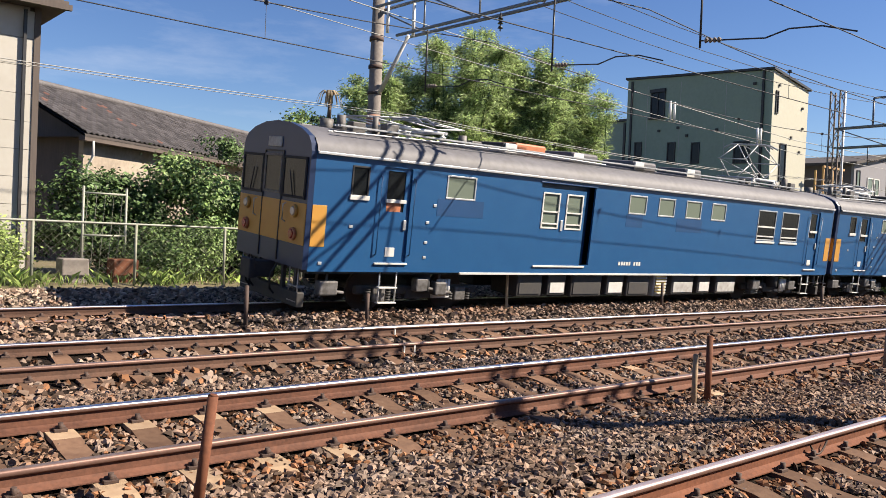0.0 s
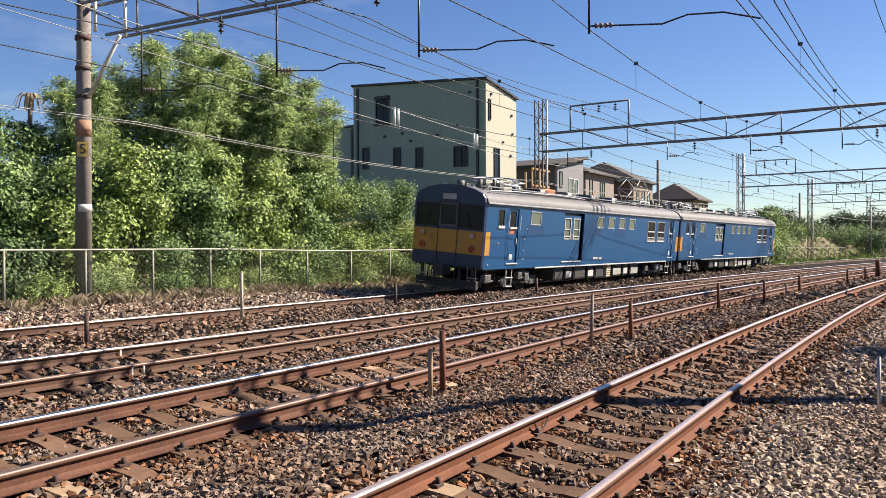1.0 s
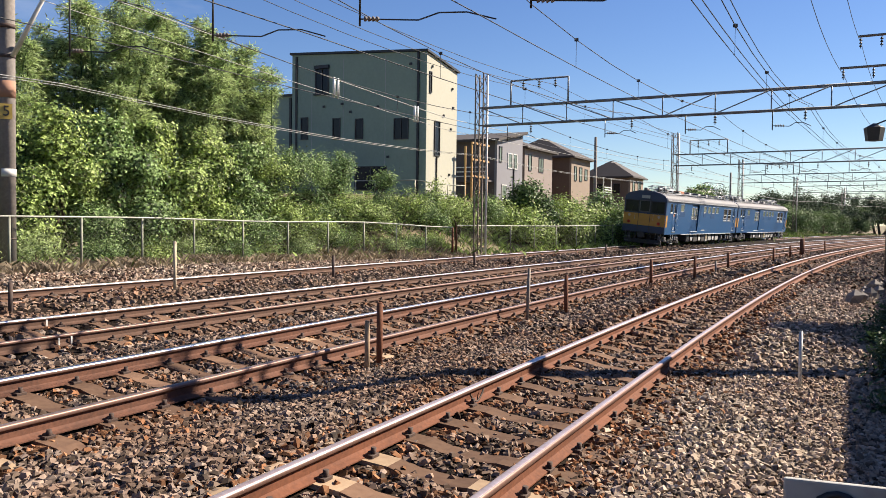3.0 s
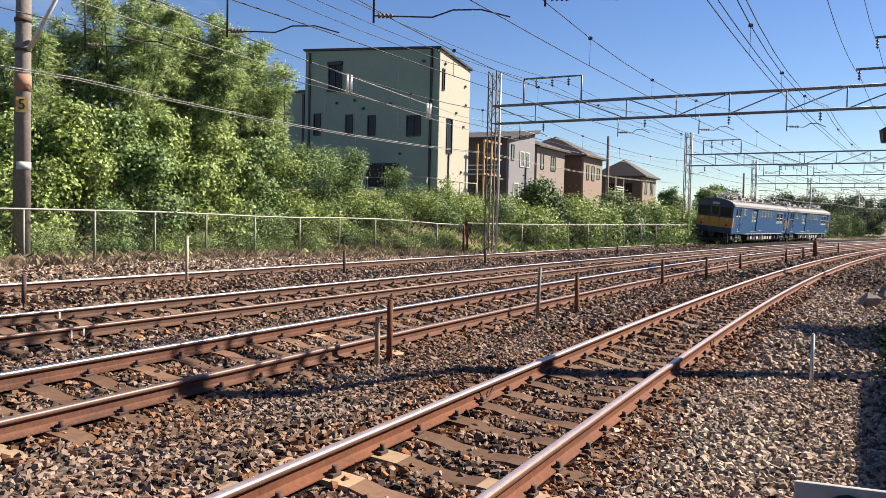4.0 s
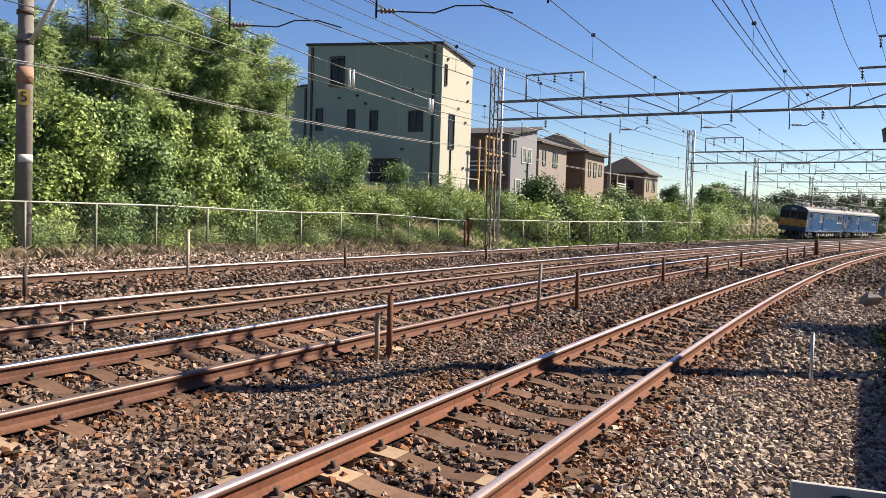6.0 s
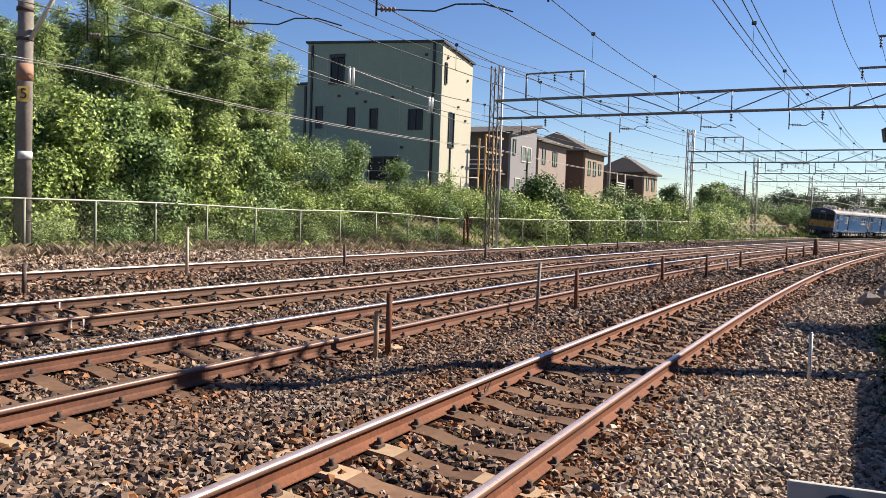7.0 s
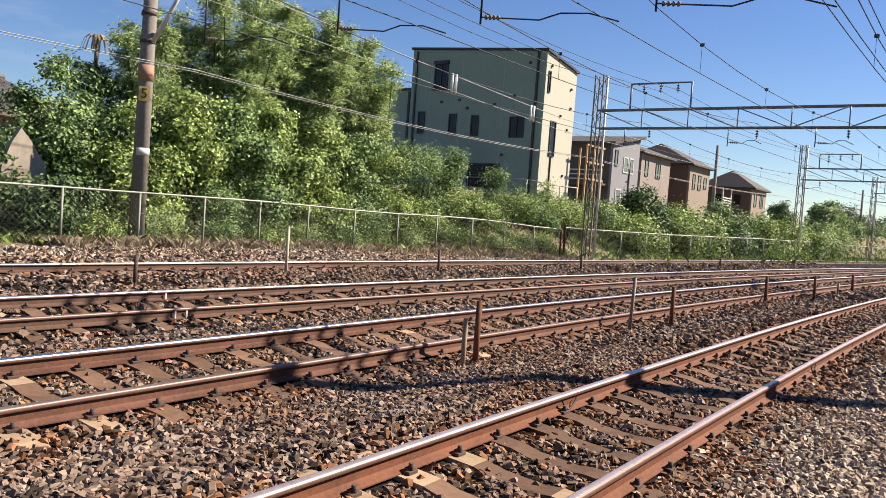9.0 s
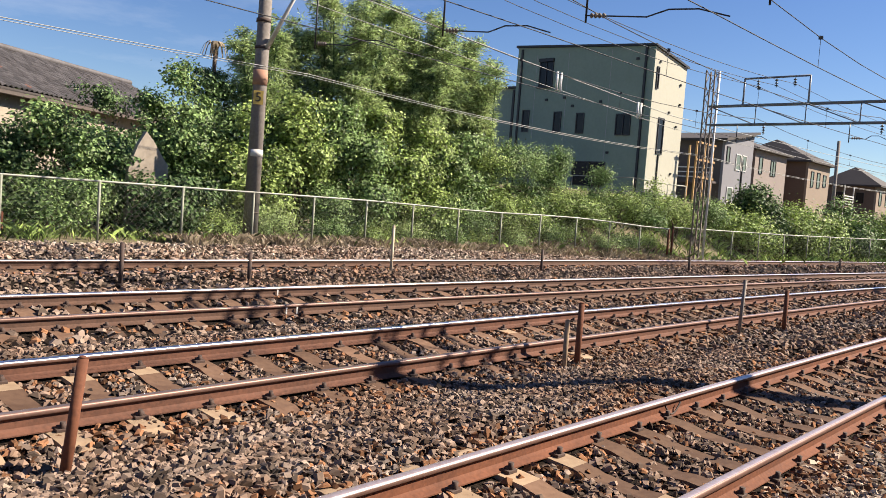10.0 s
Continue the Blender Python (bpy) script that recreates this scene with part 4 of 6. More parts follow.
for o, z in ((18.6, 7.2), (17.4, 6.9)):
    bm = B()
    q = P(13.35, o, z)
    tube(bm, q, q + Vector((0, 0, 0.9)), 0.045, seg=8)
    part("stick_insulator", bm, M["porcelain"], g1, "white stick insulator")
gantry(34.8, 16.75, -0.6, 6.08, 6.92, "lattice", (15.2, 12.35, 8.1))
gantry(63.0, 15.85, -0.9, 6.0, 6.85, "lattice", (14.7, 11.9, 7.9))
gantry(91.0, 18.6, -1.2, 6.0, 6.85, "lattice", (16.0, 13.2, 7.9))
gantry(119.0, 20.5, -1.2, 6.0, 6.85, "lattice")
gantry(147.0, 22.0, -1.2, 6.0, 6.85, "lattice")
gantry(178.0, 24.0, -1.2, 6.0, 6.85, "lattice")
# cross arms and a box on the dark pole
arms = empty("crossarm_set", Matrix.Identity(4), "dark steel cross arms with a black box on the pole", "crossarms")
for z, w in ((8.7, 1.3), (7.55, 1.9)):
    bm = B()
    p, q = P(34.8, -0.6 + w, z), P(34.8, -0.6 - w, z)
    tube(bm, p, q, 0.05, seg=6)
    part("crossarm", bm, M["mast_rust"], arms)
    for k in (0.03, 0.3, 0.7, 0.97):
        insulator_string(arms, p.lerp(q, k), 3, 0.06)
bm = B()
c = P(34.0, 0.05, 4.95)
tube(bm, c + Vector((0, 0, -0.28)), c + Vector((0, 0, 0.2)), 0.3, 0.38, 5)
tube(bm, c + Vector((0, 0, 0.2)), c + Vector((0, 0, 0.36)), 0.38, 0.06, 5)
part("speaker_box", bm, M["black_trim"], arms, "black hanging box")
bm = B()
tube(bm, c + Vector((0, 0, 0.3)), P(34.8, -0.55, 5.6), 0.03, seg=6)
part("box_bracket", bm, M["black_trim"], arms)


SUPPORTS = [-16.0, 13.35, 34.8, 63.0, 91.0, 119.0, 147.0, 178.0, 210.0]


def wire(curve, o, z_of, name, label, r=0.011, mat="wire"):
    pts = []
    for a, b in zip(SUPPORTS, SUPPORTS[1:]):
        for k in range(8):
            t = k / 8
            s = a + (b - a) * t
            pts.append(Vector((*along(curve, s, o)[0][:2], z_of(s, t))))
    bm = B()
    sweep(bm, pts, r, 4)
    return tagged(part(name, bm, M[mat]), label, "wire", "overhead line wires")


def sagging(top, sag):
    return lambda s, t: top - sag * 4 * t * (1 - t)


for tr in TRACKS:
    wire(tr, 0.0, sagging(5.22, 0.04), "contact_wire", "thin dark contact wire over the track")
    wire(tr, 0.0, sagging(6.2, 0.5), "messenger_wire", "dark sagging messenger wire over the track", 0.012)
    for a, b in zip(SUPPORTS[:5], SUPPORTS[1:6]):
        n = int((b - a) / 5)
        for k in range(1, n):
            t = k / n
            p = along(tr, a + (b - a) * t)[0]
            bm = B()
            tube(bm, (p.x, p.y, 5.22 - 0.16 * t * (1 - t)), (p.x, p.y, 6.2 - 2.0 * t * (1 - t)), 0.006, seg=4)
            box(bm, p.x - 0.035, p.x + 0.035, p.y - 0.035, p.y + 0.035, 6.17 - 2.0 * t * (1 - t), 6.24 - 2.0 * t * (1 - t))
            tagged(part("dropper", bm, M["wire"]), "short dark dropper between two wires", "dropper", "droppers")
for z, sag in ((5.22, 0.04), (6.2, 0.5)):
    wire(TRACKS[0], -0.16, sagging(z, sag), "twin_wire", "dark wire beside its twin over the track")
for o in (12.9, 13.8, 14.6):
    wire(REF, o, sagging(7.75, 0.35), "feeder_wire", "dark feeder wire high over the tracks", 0.011)
for o, z in ((0.6, 8.4), (-1.6, 8.4), (1.15, 7.25), (-2.2, 7.25)):
    wire(REF, o, sagging(z, 0.3), "feeder_wire", "dark feeder wire beside the pole", 0.01)
wire(REF, 17.0, lambda s, t: 6.15 + 0.055 * max(0, 32 - s), "spaced_wire", "pale wire pair with white spacers", 0.014, "wire_white")
wire(REF, 17.0, lambda s, t: 5.62 + 0.05 * max(0, 32 - s), "spaced_wire", "pale wire pair with white spacers", 0.010, "wire_white")
wire(REF, 17.0, sagging(4.72, 0.22), "bundled_cable", "white bundled cable between the poles", 0.010, "wire_white")
wire(REF, 17.08, sagging(4.68, 0.22), "bundled_cable", "white bundled cable between the poles", 0.008, "wire_white")
for s in (24.1, 29.5):
    bm = B()
    p = P(s, 17.0, 0)
    u = along(REF, s)[1]
    zt, zb = 6.15 + 0.055 * (32 - s) + 0.06, 5.62 + 0.05 * (32 - s) - 0.06
    for d in (-0.12, 0.12):
        q = p + Vector((math.cos(u) * d, math.sin(u) * d, 0))
        tube(bm, (q.x, q.y, zb), (q.x, q.y, zt), 0.05, seg=8)
    tagged(part("line_spacer", bm, M["porcelain"]), "white insulating spacer between two wires", "insulator", "line spacers")


# ---- posts between the tracks ----
def post(s, o, h, r, mat, label, tilt=(0, 0), z=None):
    bm = B()
    tube(bm, (0, 0, -0.15), (0, 0, h), r, r * 0.95, 10)
    tube(bm, (0, 0, h), (0, 0, h + 0.012), r * 0.95, r * 0.6, 10)
    ob = part("marker_post", bm, M[mat])
    ob.matrix_world = Matrix.Translation(P(s, o, ground_z(s, o) if z is None else z)) @ Euler((radians(tilt[0]), radians(tilt[1]), 0)).to_matrix().to_4x4()
    return tagged(ob, label, "post", "marker posts")


RUSTY, PALE = "rusty brown steel post between the tracks", "pale weathered post between the tracks"
for s, o, h, r, mat, label, tilt in ((8.45, 4.99, 0.76, 0.04, "rust", RUSTY, (0, 0)), (8.11, 4.95, 0.58, 0.032, "sleeper_pale", "short pale post with a capped top", (0, 0)),
                                     (15.02, 4.86, 0.74, 0.04, "rust", RUSTY, (0, 0)), (13.44, 5.03, 0.93, 0.03, "mast_rust", PALE, (0, 2)), (23.16, 5.24, 0.7, 0.045, "rust", RUSTY, (0, 0)),
                                     (27.27, 4.89, 0.66, 0.045, "rust", RUSTY, (0, 0)), (29.2, 4.6, 0.5, 0.035, "mast_rust", PALE, (0, 0)), (33.68, 5.02, 0.6, 0.05, "rust", RUSTY, (0, 0)), (42.0, 4.6, 0.65, 0.05, "rust", RUSTY, (0, 0)),
                                     (47.0, 4.6, 0.65, 0.05, "rust", RUSTY, (0, 0)), (51.0, 4.6, 0.95, 0.13, "rust", "stout rusty box post between the tracks", (0, 0)), (60.0, 4.6, 0.7, 0.05, "rust", RUSTY, (0, 0)),
                                     (2.23, 4.74, 0.74, 0.036, "rust", "leaning rusty brown steel post between the tracks", (-3, 5)), (18.1, 12.55, 0.62, 0.04, "iron", RUSTY, (0, 0)),
                                     (8.9, 12.45, 0.5, 0.04, "iron", RUSTY, (0, 0)), (6.5, 12.5, 0.66, 0.04, "iron", RUSTY, (0, 0)), (26.0, 12.3, 0.5, 0.05, "iron", RUSTY, (0, 0)), (40.0, 12.3, 0.5, 0.05, "iron", RUSTY, (0, 0)),
                                     (10.42, 0.42, 0.66, 0.022, "steel", "thin grey steel post on the gravel path", (0, 0))):
    post(s, o, h, r, mat, label, tilt)
tall = post(13.0, 12.75, 1.06, 0.036, "cream_paint", "tall cream post between the tracks")
tall.matrix_world.translation = Vector((1.43, 18.5, ground_z(13.0, 12.75)))


# ---- fence along the railway ----
def fence_line(s):
    return float(np.interp(s, (-20, 12, 20, 34, 59, 110), (18.6, 18.6, 18.95, 17.7, 15.45, 18.2)))


def fence(s0, s1, top, step, name_label):
    thing = empty("chain_link_fence", Matrix.Identity(4), name_label, "fence", "railway fences")
    rail, n = B(), int((s1 - s0) / step)
    pts = []
    for k in range(n + 1):
        s = s0 + (s1 - s0) * k / n
        o = fence_line(s)
        z = ground_z(s, o)
        p = P(s, o, z)
        pts.append(p + Vector((0, 0, top)))
        bm = B()
        tube(bm, p - Vector((0, 0, 0.2)), p + Vector((0, 0, top)), 0.034 if 0 < k < n else 0.055, seg=8)
        part("fence_post", bm, M["fence_mesh"] if 0 < k < n else M["rust"], thing)
    sweep(rail, pts, 0.03, 6)
    part("top_rail", rail, M["fence_pale"], thing, "pale tubular top rail")
    # wire netting, one thin strand a diagonal
    v, f = [], []
    pitch = 0.16
    for a, b in zip(pts, pts[1:]):
        L = (b - a).length
        u = (b - a) / L
        m = int((L + top) / pitch)
        for sgn in (1, -1):
            for k in range(m):
                x0, z0, x1, z1 = k * pitch - top, 0.0, k * pitch, top
                if x0 < 0:
                    z0, x0 = -x0, 0
                if x1 > L:
                    z1, x1 = top - (x1 - L), L
                if sgn < 0:
                    x0, x1 = L - x0, L - x1
                for x, z in ((x0, z0), (x1, z1)):
                    p = a + u * x
                    for e in (-0.0011, 0.0011):
                        v.append((p.x, p.y, a.z - top + z + e * 1.4))
                i = len(v) - 4
                f.append((i, i + 1, i + 3, i + 2))
    net = raw("netting", v, f, M["fence_mesh"], thing)
    tagged(net, "wire netting", kind="stuff")


fence(-14.0, 33.9, 1.40, 2.05, "old chain link fence with a pale top rail")
fence(34.2, 100.0, 1.5, 2.4, "chain link fence below the green bank")


# ---- plants ----
def leaf_cloud(rng, centres, radii, n, size, slim=0.45, droop=0.0, shell=0.55, clump=0.22, flat=0.3):
    """Arrays of many small leaves over a set of ellipsoids, gathered in clumps with gaps between."""
    centres, radii = np.asarray(centres, float), np.asarray(radii, float)
    area = (radii[:, 0] * radii[:, 1] + radii[:, 0] * radii[:, 2] + radii[:, 1] * radii[:, 2])
    groups = max(1, n // 120)
    which = rng.choice(len(centres), groups, p=area / area.sum())
    d = rng.normal(size=(groups, 3))
    d /= np.linalg.norm(d, axis=1, keepdims=True)
    d[:, 2] = np.where(d[:, 2] < -0.55, -d[:, 2] * 0.5, d[:, 2])
    hub = centres[which] + d * radii[which] * rng.uniform(shell, 1.15, (groups, 1))
    k = rng.integers(0, groups, n)
    off = rng.normal(size=(n, 3)) * rng.uniform(0.6, 1.35, groups)[k, None]
    off[:, 2] -= droop * np.abs(off[:, 2])
    pos = hub[k] + off * clump
    out = d[k] * 0.8 + off * 0.35 + rng.normal(size=(n, 3)) * 0.6
    out += np.array([0.2, -0.1, 0.35])
    out /= np.linalg.norm(out, axis=1, keepdims=True)
    ax = rng.normal(size=(n, 3))
    ax[:, 2] = ax[:, 2] * flat - droop
    ax -= out * (ax * out).sum(1, keepdims=True)
    ax /= np.linalg.norm(ax, axis=1, keepdims=True) + 1e-9
    side = np.cross(out, ax)
    L = size * rng.uniform(0.6, 1.35, (n, 1))
    base = pos
    mid = pos + ax * L * 0.45 + out * L * 0.08
    v = np.stack([base, mid + side * L * slim / 2, pos + ax * L, mid - side * L * slim / 2], 1).reshape(-1, 3)
    f = np.arange(4 * n).reshape(n, 4)
    return v, f


def plant(name, label, category, s, o, top, rad, n, size, mat, seed, slim=0.45, droop=0.0, trunk=0.06, group="lineside shrubs", clump=0.2, low=0.0, place=None, lumps=9, stems=3, plume=1.0):
    """A shrub or tree: stems and limbs in one part, a crown of many leaves in another."""
    rng = np.random.default_rng(seed)
    base = Vector(place) if place else P(s, o, ground_z(s, o))
    thing = empty(name, Matrix.Translation(base), label, category, group)
    h = top - base.z
    zc = np.sort(rng.uniform(low * h + 0.25 * rad, h - 0.45 * rad, lumps)) if h > 1.2 * rad else np.full(lumps, h * 0.45)
    cs, rs = [], []
    for z in zc:
        taper = 1.0 - 0.55 * max(0.0, (z / h - 0.55) / 0.45)
        a, q = rng.uniform(0, 2 * math.pi), rad * 0.62 * math.sqrt(rng.uniform(0, 1)) * taper
        r = rad * rng.uniform(0.36, 0.62) * taper
        cs.append((math.cos(a) * q, math.sin(a) * q, z)), rs.append((r / math.sqrt(plume), r / math.sqrt(plume), r * plume * rng.uniform(0.75, 1.1)))
    wood = B()
    for i in range(stems):
        c = Vector(cs[(i * 2 + 1) % len(cs)])
        foot = Vector((rng.uniform(-0.15, 0.15) * rad, rng.uniform(-0.15, 0.15) * rad, -0.2))
        knee = foot.lerp(c, 0.5) + Vector((rng.uniform(-0.2, 0.2), rng.uniform(-0.2, 0.2), 0.1 * h))
        tube(wood, foot, knee, trunk, trunk * 0.7, 7)
        tube(wood, knee, c, trunk * 0.7, trunk * 0.3, 6)
        for j in range(3):
            e = Vector(cs[rng.integers(len(cs))])
            tube(wood, knee.lerp(c, 0.3 * j), e, trunk * 0.4, trunk * 0.12, 5)
    part("trunk", wood, M["bark"], thing)
    v, f = leaf_cloud(rng, cs, rs, int(n * 2.1), size, slim, droop, clump=clump)
    v[:, 2] = np.maximum(v[:, 2], 0.02)
    raw("crown", v, f, M[mat], thing)
    return thing


VINE, SHRUB, BAMBOO = "dense shrub overgrown with green vines behind the fence", "leafy green shrub behind the fence", "tall feathery bamboo with arching plumes"
# the overgrown edge before the old houses and round the pole
for i, (s, o, top, rad, n, mat, label) in enumerate((
        (1.5, 20.8, 1.6, 1.2, 2500, "leaf", SHRUB), (4.2, 20.3, 1.4, 1.0, 2200, "leaf_light", SHRUB), (7.4, 22.3, 3.4, 1.5, 6000, "leaf_dark", VINE), (9.3, 22.2, 3.9, 1.6, 7000, "leaf", VINE), (11.0, 22.8, 3.6, 1.7, 7000, "leaf_dark", VINE), (8.6, 20.3, 1.7, 1.3, 4000, "leaf", SHRUB),
        (12.6, 26.5, 5.0, 1.7, 5000, "leaf_dark", VINE), (12.7, 22.8, 5.7, 1.7, 8000, "leaf", VINE), (14.6, 24.2, 6.3, 1.8, 8000, "leaf_dark", VINE), (15.6, 25.5, 7.0, 1.3, 5000, "leaf", VINE), (15.6, 22.6, 4.8, 1.5, 6000, "leaf", VINE), (17.4, 22.8, 5.0, 1.5, 5000, "leaf_dark", VINE), (11.5, 20.4, 2.0, 1.3, 4500, "leaf_dark", VINE), (14.4, 20.9, 4.4, 1.4, 6000, "leaf_light", VINE),
        (16.4, 21.4, 5.5, 1.7, 9000, "leaf_light", VINE), (18.2, 21.0, 5.6, 1.7, 9000, "leaf", VINE), (19.8, 20.8, 5.2, 1.6, 8000, "leaf_light", VINE), (21.4, 21.0, 5.0, 1.6, 8000, "leaf_light", VINE), (23.3, 21.0, 4.9, 1.6, 8000, "leaf", VINE), (17.0, 20.2, 2.0, 1.2, 4500, "leaf", SHRUB), (20.6, 20.3, 2.1, 1.3, 4500, "leaf_light", SHRUB), (23.0, 20.0, 2.2, 1.2, 4500, "leaf", SHRUB),
        (25.2, 21.2, 4.6, 1.5, 6000, "leaf_light", SHRUB), (26.8, 20.8, 4.75, 1.8, 8000, "leaf", SHRUB), (28.5, 20.4, 4.5, 1.2, 4500, "leaf", SHRUB), (25.6, 20.0, 2.3, 1.5, 5000, "leaf_light", SHRUB), (28.2, 19.8, 2.7, 1.6, 5000, "leaf_light", SHRUB), (30.0, 19.6, 2.5, 1.3, 4500, "leaf_light", SHRUB),
        (32.3, 19.9, 2.9, 1.5, 4500, "leaf_light", SHRUB), (31.8, 20.3, 3.9, 0.8, 1800, "leaf", SHRUB), (34.6, 19.6, 3.1, 1.4, 4500, "leaf", SHRUB), (35.2, 19.8, 3.6, 0.8, 1800, "leaf_light", SHRUB), (36.9, 19.3, 2.8, 1.5, 4500, "leaf_light", SHRUB), (39.4, 19.2, 3.1, 1.4, 4000, "leaf", SHRUB))):
    plant("shrub", label, "shrub", s, o, top, rad, n, 0.125 if "vines" in label else 0.1, mat, 100 + i, slim=0.6 if "vines" in label else 0.5, droop=0.4 if "vines" in label else 0.1)
for i in range(13):
    s = 12.6 + 1.75 * i
    plant("shrub", "low pale green weeds at the foot of the fence", "weeds", s, fence_line(s) + 0.75 + 0.2 * math.sin(i * 2.3), ground_z(s, fence_line(s)) + 0.75 + 0.3 * math.sin(i * 1.7), 0.75, 1500, 0.08, ("leaf_light", "leaf_bamboo", "leaf")[i % 3], 160 + i, slim=0.4, clump=0.16, trunk=0.015, group="fence weeds")
for i, (s, o, top, rad, n, mat) in enumerate(((42.2, 18.9, 2.9, 1.5, 3500, "leaf_light"), (45.3, 19.4, 4.1, 1.9, 5500, "leaf_dark"), (44.0, 18.5, 2.5, 1.6, 4500, "leaf_light"), (48.0, 18.6, 3.0, 2.2, 5000, "leaf_light"),
                                              (51.0, 18.4, 3.0, 2.2, 5000, "leaf_light"), (55.0, 18.6, 3.8, 2.3, 5000, "leaf"), (58.5, 17.6, 3.1, 2.4, 5000, "leaf_light"), (63.0, 18.0, 2.9, 2.6, 5000, "leaf_light"),
                                              (67.5, 17.6, 2.5, 2.6, 4500, "leaf_light"), (73.0, 19.0, 2.4, 3.0, 4500, "leaf"), (80.0, 20.0, 2.4, 3.2, 4000, "leaf_light"), (88.0, 21.5, 2.4, 3.4, 4000, "leaf"), (97.0, 22.5, 2.3, 3.4, 4000, "leaf_light"), (105.0, 23.0, 2.9, 3.8, 4000, "leaf_dark"), (113.0, 22.0, 3.2, 4.0, 4000, "leaf"), (121.0, 21.0, 3.4, 4.2, 4000, "leaf_dark"), (130.0, 20.5, 3.6, 4.4, 4000, "leaf_dark"), (140.0, 20.0, 3.8, 4.6, 4000, "leaf_dark"))):
    plant("shrub", "bright green creepers and shrubs on the bank", "shrub", s, o, top, rad, n, 0.17, mat, 200 + i, slim=0.6, clump=0.3, group="bank shrubs")
plant("tree", "small dark tree on the bank", "tree", 71.0, 20.0, 4.9, 1.5, 3500, 0.2, "leaf_dark", 301, group="trees along the line", trunk=0.09, low=0.3)
plant("tree", "thin light green tree on the bank", "tree", 81.0, 20.0, 5.8, 2.3, 4500, 0.24, "leaf", 302, group="trees along the line", trunk=0.1, low=0.2)
# bamboo
def bamboo(s, o, top, rad, seed):
    """A clump of arching culms, each hung with drooping tufts of slim leaves."""
    rng = np.random.default_rng(seed)
    base = P(s, o, ground_z(s, o))
    thing = empty("bamboo", Matrix.Translation(base), "tall feathery bamboo with arching plumes", "bamboo", "bamboo grove")
    h = top - base.z
    pos, ax = [], []
    for k in range(11):
        a, lean = rng.uniform(0, 2 * math.pi), rad * rng.uniform(0.1, 0.95)
        foot = np.array((rng.normal() * 0.25, rng.normal() * 0.25, -0.1))
        tall = h * rng.uniform(0.66, 1.06)
        way = np.array((math.cos(a), math.sin(a), 0))
        t = np.linspace(0, 1, 9)
        line = foot + np.outer(t ** 2.2 * lean, way) + np.outer(np.sin(t * 1.5) * tall, (0, 0, 1))
        culm = B()
        sweep(culm, [Vector(p) for p in line], 0.022, 5)
        part("culm", culm, M["leaf_dark"], thing)
        n = 1500
        u = rng.beta(2.4, 1.5, n) * 0.72 + 0.28
        tuft = rng.integers(0, 46, n)
        tu = np.sort(rng.beta(2.2, 1.4, 46) * 0.74 + 0.26)[tuft]
        reach = (rng.uniform(0.15, 0.75, 46) * (1.15 - 0.55 * np.linspace(0, 1, 46)))[tuft]
        ta = rng.uniform(0, 2 * math.pi, 46)[tuft]
        p = np.stack([np.interp(tu, t, line[:, j]) for j in range(3)], 1)
        out = np.stack([np.cos(ta), np.sin(ta), np.full(n, 0.45)], 1)
        f = rng.uniform(0.2, 1.0, n)
        p = p + out * (reach * f)[:, None] + rng.normal(size=(n, 3)) * 0.085
        p[:, 2] -= 0.25 * reach * f * f
        d = out * 0.7 + rng.normal(size=(n, 3)) * 0.45
        d[:, 2] += 0.05 - 0.35 * f
        pos.append(p), ax.append(d / np.linalg.norm(d, axis=1, keepdims=True))
    p, d = np.concatenate(pos), np.concatenate(ax)
    n = len(p)
    up = rng.normal(size=(n, 3)) * 0.75 + np.array((0.45, -0.2, 0.6))
    side = np.cross(d, up)
    side /= np.linalg.norm(side, axis=1, keepdims=True) + 1e-9
    L = 0.175 * rng.uniform(0.6, 1.3, (n, 1))
    v = np.stack([p, p + d * L * 0.4 + side * L * 0.11, p + d * L + np.array((0, 0, -0.03)), p + d * L * 0.4 - side * L * 0.11], 1).reshape(-1, 3)
    raw("foliage", v, np.arange(4 * n).reshape(n, 4), M["leaf_bamboo"], thing)


for i, (s, o, top, rad) in enumerate(((17.6, 24.0, 7.6, 1.3), (18.9, 23.6, 8.2, 1.4), (20.3, 23.0, 8.9, 1.4), (21.5, 22.9, 9.3, 1.4), (22.6, 22.3, 8.4, 1.4), (23.6, 21.9, 7.9, 1.2), (24.8, 21.9, 7.7, 1.1), (19.6, 22.2, 7.2, 1.4), (22.2, 21.7, 7.0, 1.3), (24.6, 21.3, 6.6, 1.1), (16.4, 23.6, 6.6, 1.1), (22.4, 23.2, 9.0, 1.3), (23.3, 22.8, 8.4, 1.2))):
    bamboo(s, o, top + 0.25, rad * 1.05, 400 + i)
# far woods behind the bend
for i, (x, y, top, rad) in enumerate(((98, 112, 8.2, 6.0), (106, 106, 7.8, 6.0), (113, 108, 7.4, 5.5), (119, 105, 7.2, 6.0), (127, 103, 7.4, 6.5), (110, 96, 4.6, 4.0), (135, 100, 7.6, 6.5), (146, 99, 8.0, 7.0), (160, 100, 8.2, 8.0), (150, 84, 6.0, 7.0), (165, 78, 6.5, 7.0), (185, 90, 8.0, 9.0), (200, 110, 9.0, 10.0))):
    plant("tree", "dark green tree in the far woods", "tree", 0, 0, top, rad, 6000, 0.36, "leaf_far", 500 + i, group="far trees", trunk=0.25, clump=0.42, place=(x, y, -0.2), low=0.02, lumps=20)
